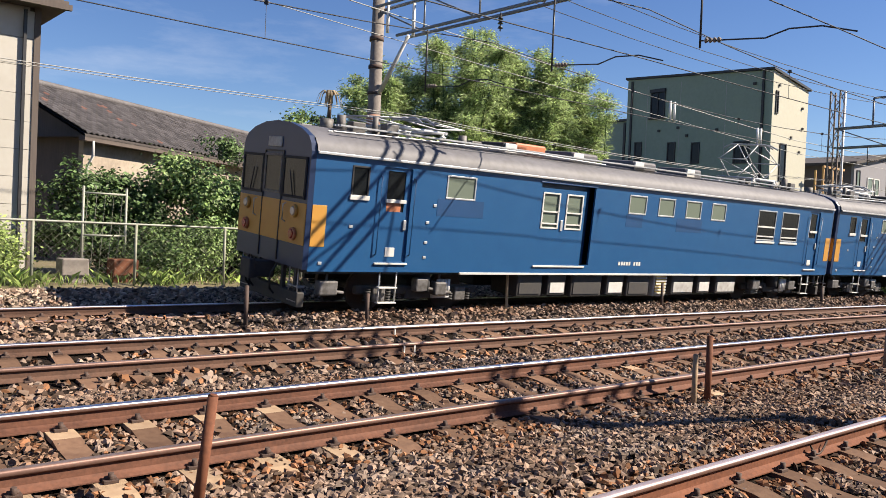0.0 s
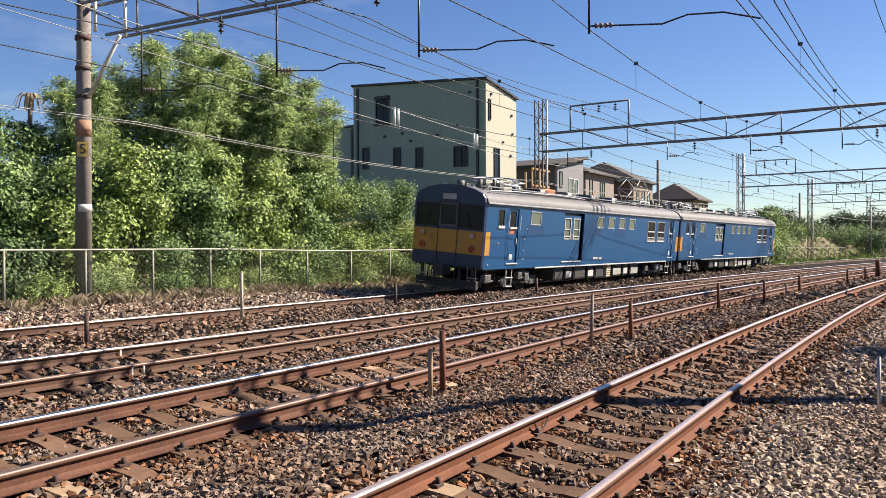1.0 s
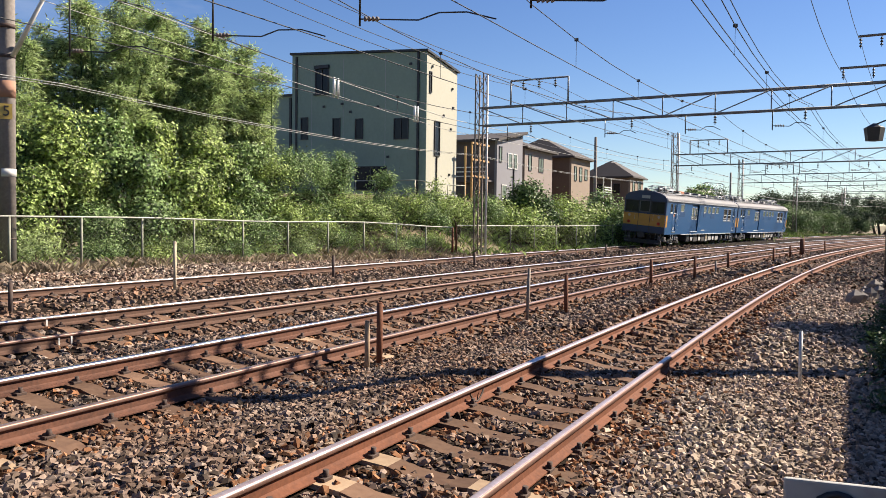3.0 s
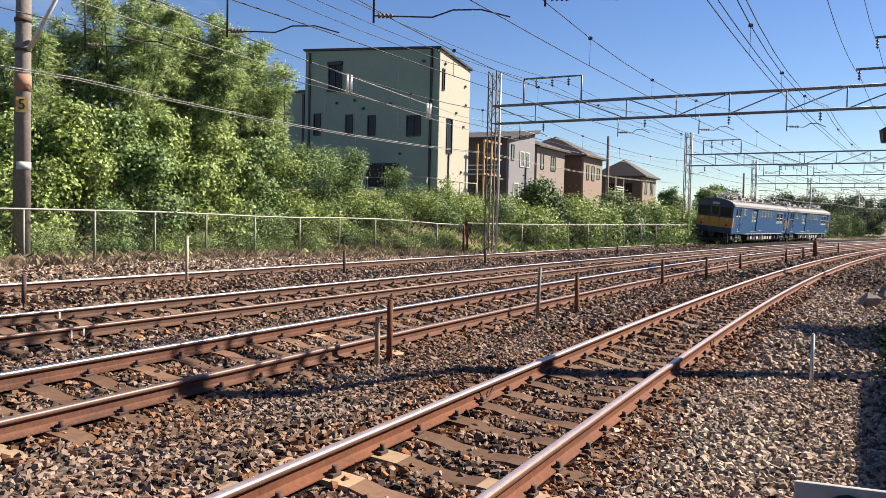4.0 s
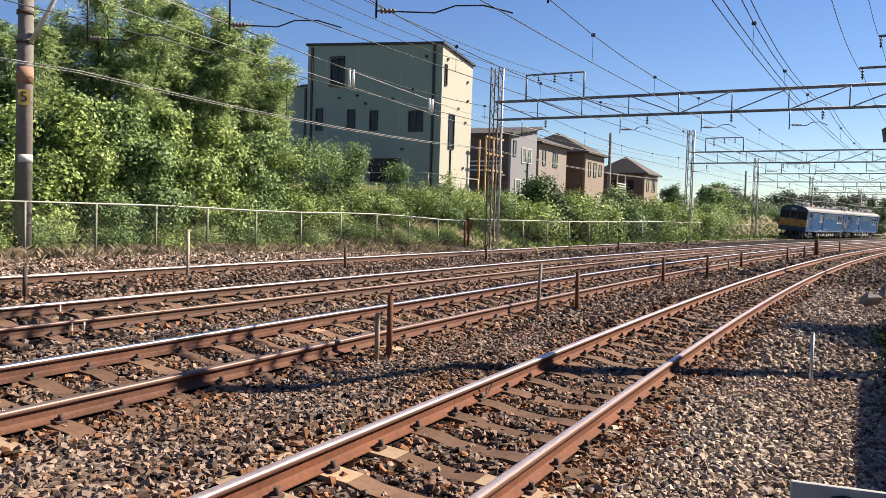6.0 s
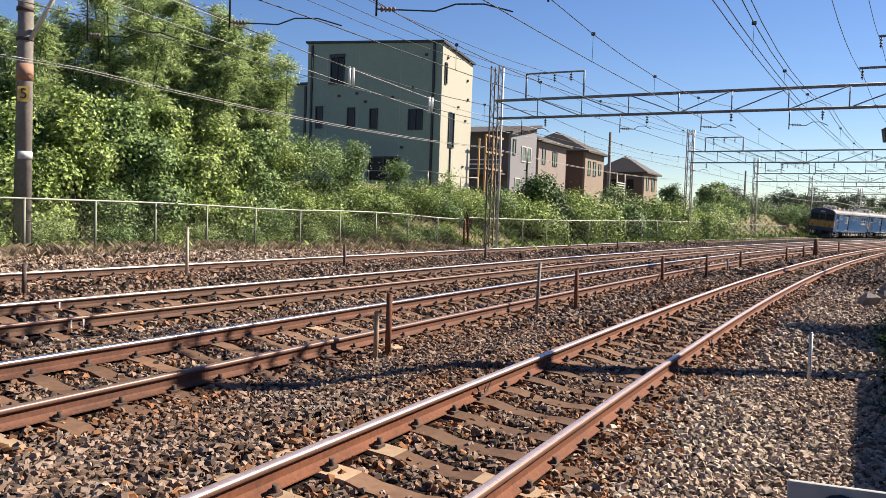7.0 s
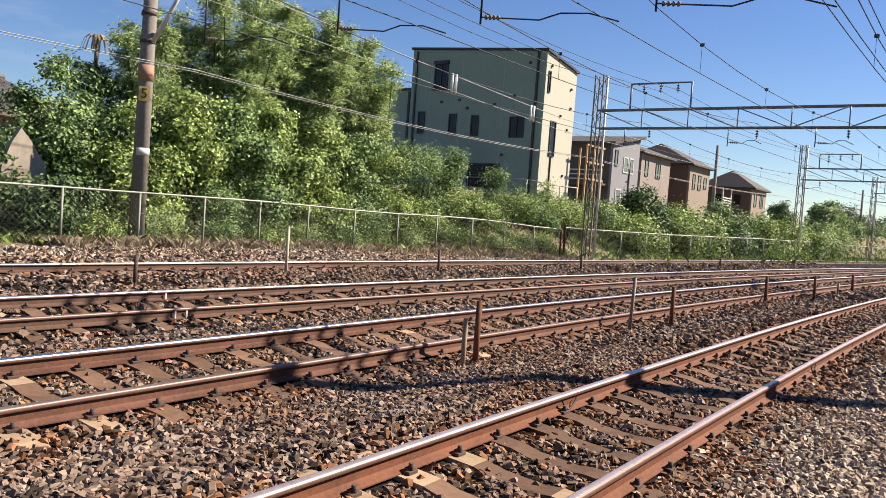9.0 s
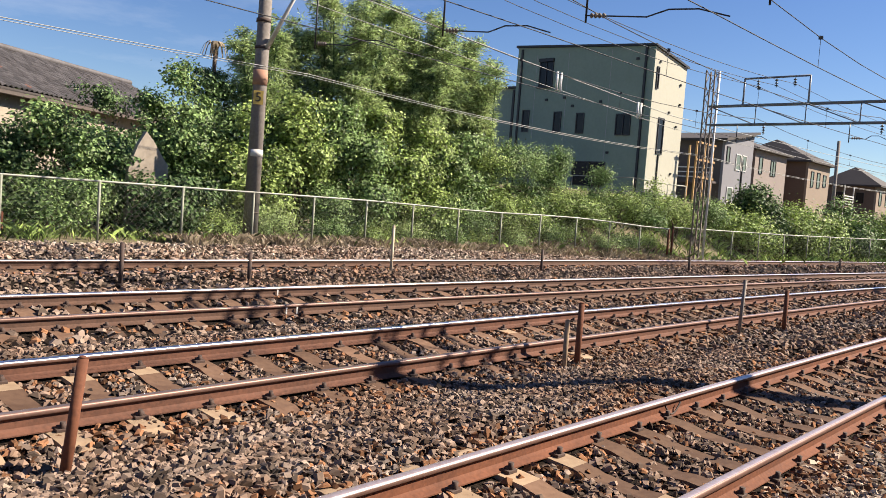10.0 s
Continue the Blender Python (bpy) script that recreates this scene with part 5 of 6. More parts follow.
# by the dark pole and the kerb
for i, (s, o, top, rad, n) in enumerate(((9.6, -0.6, -0.15, 0.15, 300), (11.6, -0.58, -0.12, 0.15, 300), (13.0, -0.58, -0.08, 0.18, 400), (15.2, -0.56, -0.05, 0.18, 400), (18.0, -0.55, 0.0, 0.2, 400), (20.5, -2.3, 0.9, 0.9, 2500), (24.5, -2.3, 1.1, 1.1, 2500), (31.0, -2.4, 1.6, 1.4, 3000), (38.5, -2.8, 2.0, 1.7, 3000), (50.0, -3.6, 2.4, 2.4, 3000))):
    plant("shrub", "dark low shrub beside the gravel path", "shrub", s, o, top, rad, n, 0.08, "leaf_far", 600 + i, group="path shrubs", trunk=0.02, clump=0.12)
for i, (x, y, top, rad) in enumerate(((15.9, 9.3, 4.4, 1.1), (17.6, 10.6, 5.6, 1.25), (16.9, 8.9, 4.8, 1.3))):
    plant("shrub", "tall dark bush behind the concrete kerb", "shrub", 0, 0, top, rad, 6500, 0.12, "leaf_dark", 650 + i, group="bushes behind the kerb", trunk=0.03, place=(x, y, -0.3), low=0.02, lumps=12)
# the tuft of a dried palm over the old roofs
palm = empty("palm_tree", Matrix.Translation(P(15.5, 25.4, -0.6)), "thin palm with a brown dried crown", "palm")
bm = B()
tube(bm, (0, 0, -0.2), (0.1, 0, 6.8), 0.1, 0.07, 8)
part("trunk", bm, M["bark"], palm)
bm = B()
rng = random.Random(5)
for i in range(16):
    a = i * 2 * math.pi / 16
    r = rng.uniform(0.3, 0.55)
    prev = None
    for k in range(5):
        t = k / 4
        c = Vector((0.1 + math.cos(a) * r * t, math.sin(a) * r * t, 6.8 + 0.55 * math.sin(t * 2.6) - 0.35 * t * t))
        w = 0.07 * (1 - t * 0.7)
        pair = (bm.verts.new(c + Vector((-math.sin(a) * w, math.cos(a) * w, 0))), bm.verts.new(c - Vector((-math.sin(a) * w, math.cos(a) * w, 0))))
        if prev:
            bm.faces.new((prev[0], prev[1], pair[1], pair[0]))
        prev = pair
part("fronds", bm, M["dry_grass"], palm)


# grass and weeds along the fence
def grass(name, label, s0, s1, o_of, spread, n, size, mat, seed):
    rng = np.random.default_rng(seed)
    s = rng.uniform(s0, s1, n)
    s += 0.5 * np.sin(s * 2.1)
    o = np.array([o_of(q) for q in s]) + rng.normal(size=n) * spread * 0.5
    z = height(s, o)
    base = np.array([P(a, b)[:2] for a, b in zip(s, o)])
    a = rng.uniform(0, 2 * math.pi, n)
    h = size * rng.uniform(0.4, 1.4, n) * (0.6 + 0.6 * np.abs(np.sin(s * 0.9 + o)))
    bend = rng.uniform(0.3, 1.3, n) * h
    w = 0.006 + 0.006 * rng.uniform(0, 1, n)
    dx, dy = np.cos(a), np.sin(a)
    b = np.stack([base[:, 0], base[:, 1], z], 1)
    side = np.stack([-dy * w, dx * w, 0 * w], 1)
    tip = b + np.stack([dx * bend, dy * bend, h], 1)
    mid = b + np.stack([dx * bend * 0.3, dy * bend * 0.3, h * 0.65], 1)
    v = np.stack([b - side, b + side, mid + side * 0.7, tip, mid - side * 0.7], 1).reshape(-1, 3)
    f = np.arange(5 * n).reshape(n, 5)
    tagged(raw(name, v, f, M[mat]), label, "grass", kind="stuff")


grass("dry_grass", "dry straw coloured grass along the fence", 10, 34, lambda s: fence_line(s) + 0.1, 1.6, 12000, 0.2, "dry_grass", 1)
grass("grass", "green grass and weeds along the fence", -4, 36, lambda s: fence_line(s) + 0.7, 1.2, 4500, 0.24, "leaf_light", 2)
grass("grass", "green grass at the foot of the bank", 34, 150, lambda s: fence_line(s) + 1.6, 3.0, 14000, 0.3, "leaf_light", 3)


# ---- buildings ----
def oriented(origin, u, v, a, b, z):
    return Vector((origin[0] + u[0] * a + v[0] * b, origin[1] + u[1] * a + v[1] * b, z))


def prism(origin, u, v, a0, a1, b0, b1, z0, z1):
    """A box in a building's own axes; z1 may be four heights (a0b0, a1b0, a1b1, a0b1)."""
    bm = B()
    tops = z1 if isinstance(z1, (tuple, list)) else (z1,) * 4
    q = ((a0, b0), (a1, b0), (a1, b1), (a0, b1))
    lows = z0 if isinstance(z0, (tuple, list)) else (z0,) * 4
    lo = [bm.verts.new(oriented(origin, u, v, a, b, t)) for (a, b), t in zip(q, lows)]
    hi = [bm.verts.new(oriented(origin, u, v, a, b, t)) for (a, b), t in zip(q, tops)]
    bm.faces.new(lo[::-1]), bm.faces.new(hi)
    for i in range(4):
        bm.faces.new((lo[i], lo[(i + 1) % 4], hi[(i + 1) % 4], hi[i]))
    return bm


def house_window(thing, origin, u, v, face, c0, c1, z0, z1, mat="glass_dark", deep=0.06, rail=False):
    """A framed window proud of a wall. face 'v': on the wall b=0's side; 'u': on the wall a=0."""
    def pr(p0, p1, q0, q1, d0, d1):
        return prism(origin, u, v, p0, p1, d0, d1, q0, q1) if face == "v" else prism(origin, u, v, d0, d1, p0, p1, q0, q1)
    w = part("window", pr(c0, c1, z0, z1, -0.015, 0.0), M[mat], thing)
    t = 0.055
    for p0, p1, q0, q1 in ((c0 - t, c1 + t, z0 - t, z0), (c0 - t, c1 + t, z1, z1 + t), (c0 - t, c0, z0, z1), (c1, c1 + t, z0, z1)) + ((((c0 + c1) / 2 - 0.03, (c0 + c1) / 2 + 0.03, z0, z1),) if rail else ()):
        part("window_frame", pr(p0, p1, q0, q1, -deep, 0.0), M["black_trim"], w)
    return w


U, V = Vector((0.766, 0.643, 0)), Vector((-0.643, 0.766, 0))
green = empty("house", Matrix.Identity(4), "three storey grey green house with a cream front", "house", "houses along the line")
G0 = (16.75, 42.84)
TOPS = (11.0, 10.4, 10.95, 11.55)
part("wall", prism(G0, U, V, 0.0, 0.02, 0.0, 9.39, 2.3, (11.0, 11.0, 11.55, 11.55)), M["house_green"], green, "grey green gable wall")
part("wall", prism(G0, U, V, 0.02, 3.82, 0.0, 0.25, 2.3, (11.0, 10.4, 10.41, 11.01)), M["house_cream"], green, "cream front wall")
part("wall", prism(G0, U, V, 3.6, 3.82, 0.25, 9.39, 2.3, (10.4, 10.4, 10.95, 10.95)), M["house_green"], green)
part("wall", prism(G0, U, V, 0.02, 3.6, 9.2, 9.39, 2.3, (11.5, 10.9, 10.9, 11.5)), M["house_green"], green)
part("roof", prism(G0, U, V, -0.12, 3.95, -0.12, 9.5, (11.0, 10.4, 10.95, 11.55), (11.12, 10.52, 11.07, 11.67)), M["black_trim"], green, "thin black roof edge")
bm = prism(G0, U, V, -0.1, 0.0, 0.46, 0.58, 2.3, 11.0)
part("downpipe", bm, M["black_trim"], green, "black downpipe near the corner")
part("downpipe", prism(G0, U, V, -0.08, 0.0, 8.98, 9.1, 2.3, 11.4), M["black_trim"], green)
part("downpipe", prism(G0, U, V, 1.2, 1.27, -0.07, 0.0, 3.0, 5.2), M["black_trim"], green)
part("foundation", prism(G0, U, V, -0.05, 3.9, -0.05, 9.4, 1.5, 3.1), M["wall_grey"], green)
# joints of the wall boards
for b in (2.7, 5.6, 7.9):
    part("board_joint", prism(G0, U, V, -0.006, 0.0, b, b + 0.02, 2.3, 11.0), M["wall_grey"], green)
for b0, b1, z0, z1, rail in ((6.7, 7.6, 9.1, 10.55, True), (8.22, 8.64, 6.4, 7.65, False), (5.86, 6.3, 6.35, 7.5, False), (4.26, 4.7, 6.3, 7.4, False), (1.2, 2.05, 6.2, 7.3, True), (2.6, 4.7, 3.3, 4.6, True)):
    house_window(green, G0, U, V, "u", b0, b1, z0, z1, rail=rail)
part("shutter_box", prism(G0, U, V, -0.14, 0.0, 6.62, 7.68, 10.55, 10.75), M["black_trim"], green)
part("window_sill", prism(G0, U, V, -0.16, 0.0, 6.6, 7.72, 8.98, 9.07), M["black_trim"], green)
for b0, b1, z0, z1 in ((1.65, 1.95, 6.25, 7.25), (4.36, 4.62, 6.35, 7.35)):
    part("curtain", prism(G0, U, V, -0.012, -0.002, b0, b1, z0, z1), M["wall_grey"], green, "pale curtain behind the pane")
for a0, a1, z0, z1 in ((0.35, 0.5, 8.8, 9.9), (1.0, 1.55, 5.3, 7.2)):
    house_window(green, G0, U, V, "v", a0, a1, z0, z1)
for b, z in ((0.95, 10.3), (3.1, 8.0), (5.6, 8.3), (6.9, 8.2), (5.0, 7.8), (2.4, 5.1)):
    part("wall_vent", prism(G0, U, V, -0.08, 0.0, b, b + 0.16, z, z + 0.14), M["black_trim"], green)
for a, z in ((0.55, 10.2), (3.1, 9.3), (3.2, 8.2), (2.0, 7.6), (2.8, 4.2), (2.95, 6.9)):
    part("wall_vent", prism(G0, U, V, a, a + 0.12, -0.08, 0.0, z, z + 0.12), M["black_trim"], green)
part("wing_wall", prism(G0, U, V, 0.25, 3.5, 9.39, 14.5, 2.3, (9.1, 8.9, 8.9, 9.1)), M["house_green"], green, "lower grey green wing")
part("wing_roof", prism(G0, U, V, 0.1, 3.6, 9.45, 14.6, 9.08, 9.22), M["black_trim"], green)
part("wing_downpipe", prism(G0, U, V, 0.17, 0.25, 9.6, 9.75, 2.3, 9.0), M["black_trim"], green)
bank_rail = empty("guard_rail", Matrix.Identity(4), "low pale guard rail on the bank", "railing")
prev = None
for k in range(8):
    q = oriented(G0, U, V, -1.2, 6.5 - k * 1.3, 0) if k < 6 else oriented(G0, U, V, -1.2 + (k - 5) * 2.2, 0.0 - 0.9, 0)
    s_, o_ = plan(np.array([q.x]), np.array([q.y]))
    q.z = ground_z(s_[0], o_[0])
    bm = B()
    tube(bm, q - Vector((0, 0, 0.1)), q + Vector((0, 0, 0.95)), 0.03, seg=6)
    part("rail_post", bm, M["fence_pale"], bank_rail)
    if prev:
        bm = B()
        tube(bm, prev + Vector((0, 0, 0.95)), q + Vector((0, 0, 0.95)), 0.03, seg=6)
        part("rail", bm, M["fence_pale"], bank_rail)
    prev = q


def plain_house(origin, wa, wb, z0, eave, ridge, front, side, roof, label, hip=False, wins=(), shed=False):
    """A house with a gabled, hipped or single-pitch roof; a runs along the line, b away from it."""
    th = empty("house", Matrix.Identity(4), label, "house", "houses along the line")
    t = 0.2
    part("wall", prism(origin, U, V, 0, t, t, wb - t, z0, eave), M[side], th)
    part("wall", prism(origin, U, V, wa - t, wa, t, wb - t, z0, eave), M[side], th)
    part("wall", prism(origin, U, V, 0, wa, 0, t, z0, eave), M[front], th)
    part("wall", prism(origin, U, V, 0, wa, wb - t, wb, z0, eave), M[front], th)
    e = 0.45
    bm = B()
    q = [(-e, -e), (wa + e, -e), (wa + e, wb + e), (-e, wb + e)]
    lo = [bm.verts.new(oriented(origin, U, V, a, b, eave - 0.1)) for a, b in q]
    mid = [bm.verts.new(oriented(origin, U, V, a, b, eave + 0.06)) for a, b in q]
    for i in range(4):
        bm.faces.new((lo[i], lo[(i + 1) % 4], mid[(i + 1) % 4], mid[i]))
    bm.faces.new(lo[::-1])
    if shed:
        top = [bm.verts.new(oriented(origin, U, V, a, b, ridge if b < 0 else eave + 0.1)) for a, b in q]
        for i in range(4):
            bm.faces.new((mid[i], mid[(i + 1) % 4], top[(i + 1) % 4], top[i]))
        bm.faces.new(top)
    else:
        inset = min(wa, wb) * 0.42 if hip else 0.0
        r0 = bm.verts.new(oriented(origin, U, V, -e + inset, wb / 2, ridge))
        r1 = bm.verts.new(oriented(origin, U, V, wa + e - inset, wb / 2, ridge))
        bm.faces.new((mid[0], mid[1], r1, r0)), bm.faces.new((mid[2], mid[3], r0, r1))
        bm.faces.new((mid[1], mid[2], r1)), bm.faces.new((mid[3], mid[0], r0))
    part("roof", bm, M[roof], th)
    for face, c0, c1, w0, w1 in wins:
        house_window(th, origin, U, V, face, c0, c1, w0, w1, "glass_green" if face == "v" else "glass_dark", rail=c1 - c0 > 0.9)
    return th


def shed_house(origin, wa, wb, z0, low, high):
    """A tall house whose single-pitch roof rises along the front."""
    th = empty("house", Matrix.Identity(4), "grey house with a dark brown side and a single pitch roof", "house", "houses along the line")
    w = 0.2
    rise = lambda a: low + (high - low) * a / wa
    part("wall", prism(origin, U, V, 0, wa, 0, w, z0, (low, high, high, low)), M["wall_lilac"], th, "pale lilac grey front wall")
    part("wall", prism(origin, U, V, 0, w, w, wb - w, z0, (low, rise(w), rise(w), low)), M["wall_dark"], th, "dark brown side wall")
    part("wall", prism(origin, U, V, wa - w, wa, w, wb - w, z0, (rise(wa - w), high, high, rise(wa - w))), M["wall_dark"], th)
    part("wall", prism(origin, U, V, 0, wa, wb - w, wb, z0, (low, high, high, low)), M["wall_lilac"], th)
    part("roof", prism(origin, U, V, -0.5, wa + 0.3, -0.35, wb + 0.4, (low - 0.1, high + 0.05, high + 0.05, low - 0.1), (low + 0.1, high + 0.25, high + 0.25, low + 0.1)), M["roof_dark"], th, "thin dark roof slab")
    part("downpipe", prism(origin, U, V, wa * 0.62, wa * 0.62 + 0.1, -0.1, 0.0, z0, low - 1.2), M["black_trim"], th, "black downpipe with an offset")
    for c0, c1, q0, q1 in ((0.45, 0.85, 6.3, 7.4), (2.2, 2.95, 5.9, 7.0), (3.3, 4.05, 5.9, 7.0), (1.0, 1.9, 3.4, 4.4)):
        wd = part("window", prism(origin, U, V, c0, c1, -0.02, 0.0, q0, q1), M["glass_green"], th)
        for f in ((c0 - 0.08, c1 + 0.08, q0 - 0.08, q0), (c0 - 0.08, c1 + 0.08, q1, q1 + 0.08), (c0 - 0.08, c0, q0, q1), (c1, c1 + 0.08, q0, q1)):
            part("window_frame", prism(origin, U, V, f[0], f[1], -0.06, 0.0, f[2], f[3]), M["black_trim"] if c0 == 0.45 else M["white_paint"], wd)
    for k in range(3):
        part("balcony_rail", prism(origin, U, V, -1.1, -1.04, 0.3, 3.2, 5.0 + 0.35 * k, 5.08 + 0.35 * k), M["steel_white"], th)
    part("balcony_floor", prism(origin, U, V, -1.1, 0.0, 0.3, 3.2, 4.6, 4.75), M["wall_dark"], th, "dark balcony floor")
    for b0 in (0.3, 3.1):
        part("balcony_post", prism(origin, U, V, -1.1, -1.0, b0, b0 + 0.1, z0 - 0.4, 5.8), M["wall_dark"], th)


shed_house((28.56, 57.72), 5.35, 8.0, 2.4, 7.9, 8.85)
plain_house((33.3, 61.95), 6.9, 7.5, 2.4, 7.9, 9.4, "wall_pink", "wall_brown", "roof_dark", "pinkish beige two storey house with a dark roof", hip=True, wins=(("v", 0.9, 1.5, 6.0, 7.3), ("v", 3.4, 4.4, 6.0, 7.2), ("u", 1.5, 2.3, 5.6, 6.8)))
plain_house((41.4, 67.6), 5.9, 7.5, 2.4, 7.8, 9.9, "wall_beige", "wall_brown", "roof_dark", "tall brown house with a dark hipped roof", hip=True, wins=(("v", 0.9, 1.5, 5.6, 6.9), ("v", 2.5, 3.2, 5.6, 6.9), ("v", 4.2, 4.9, 5.8, 6.8), ("u", 2.1, 2.8, 5.6, 7.1)))
plain_house((54.59, 76.57), 6.0, 5.6, 2.4, 6.7, 8.7, "wall_beige", "wall_brown", "roof_dark", "brown house with a dark hipped roof", hip=True, wins=(("v", 1.0, 1.8, 4.8, 6.2), ("v", 3.4, 4.6, 4.8, 6.2), ("u", 1.2, 1.9, 4.9, 5.9), ("u", 3.2, 4.2, 4.9, 5.9)))
balcony = empty("balcony", Matrix.Identity(4), "white slatted balcony between two houses", "balcony")
part("balcony_floor", prism((47.6, 71.4), U, V, 0, 3.0, 0, 1.4, 4.1, 4.25), M["wall_brown"], balcony)
for k in range(4):
    part("balcony_rail", prism((47.6, 71.4), U, V, 0, 3.0, -0.03, 0.03, 4.4 + k * 0.25, 4.5 + k * 0.25), M["white_paint"], balcony)
for k in (0, 2.9):
    part("balcony_post", prism((47.6, 71.4), U, V, k, k + 0.1, -0.02, 0.08, 2.4, 6.2), M["white_paint"], balcony)
# a timber frame and pole beside the mast
frame_thing = empty("timber_frame", Matrix.Identity(4), "weathered timber frame beside the houses", "timber frame")
T0 = (20.6, 45.0)
for a, b in ((0, 0), (1.1, 0), (2.2, 0), (0, 1.5), (2.2, 1.5)):
    part("timber_post", prism(T0, U, V, a, a + 0.1, b, b + 0.1, 2.3, 6.3), M["timber"], frame_thing)
for z in (4.2, 5.2, 6.2):
    part("timber_beam", prism(T0, U, V, -0.1, 2.4, -0.06, 0.0, z, z + 0.12), M["timber"], frame_thing)
for s, o, h in ((62.0, 22.0, 8.4), (104.0, 24.0, 8.0), (137.0, 12.5, 6.5)):
    bm = B()
    tube(bm, P(s, o, 0), P(s, o, h), 0.16, 0.11, 10)
    tagged(part("utility_pole", bm, M["concrete"]), "pale concrete utility pole", "pole", "utility poles")


# the white building with horizontal siding
def white_building():
    th = empty("building", Matrix.Identity(4), "cream building clad in wide horizontal siding", "building")
    p, h = along(REF, 5.4, 21.3)
    u, v = Vector((-math.cos(h), -math.sin(h), 0)), Vector((-math.sin(h), math.cos(h), 0))
    o = (p.x, p.y)
    part("wall", prism(o, u, v, 0.2, 9, 0.1, 0.3, -0.2, 6.6), M["wall_white"], th)
    part("wall", prism(o, u, v, 0.0, 0.2, 0.1, 2.6, -0.2, 6.6), M["old_wood"], th)
    for k in range(10):
        part("siding_board", prism(o, u, v, 0.12, 9, 0.0, 0.1, -0.1 + k * 0.66, 0.55 + k * 0.66), M["wall_white"], th)
    part("wall", prism(o, u, v, 0.2, 9, 2.4, 2.6, -0.2, 6.6), M["wall_white"], th)
    part("corner_trim", prism(o, u, v, -0.02, 0.12, -0.03, 0.1, -0.2, 6.6), M["old_wood"], th, "dark brown corner board")
    part("downpipe", prism(o, u, v, 0.3, 0.37, -0.1, -0.03, 0.2, 6.5), M["black_trim"], th)
    part("eave", prism(o, u, v, -0.5, 9, -0.5, 2.9, 6.6, 6.78), M["old_wood"], th, "brown wooden eave")
    part("gutter", prism(o, u, v, -0.55, 9, -0.62, -0.5, 6.55, 6.68), M["old_wood"], th)
    part("roof", prism(o, u, v, -0.4, 9, -0.45, 2.8, 6.78, 6.92), M["tile_grey"], th)


white_building()


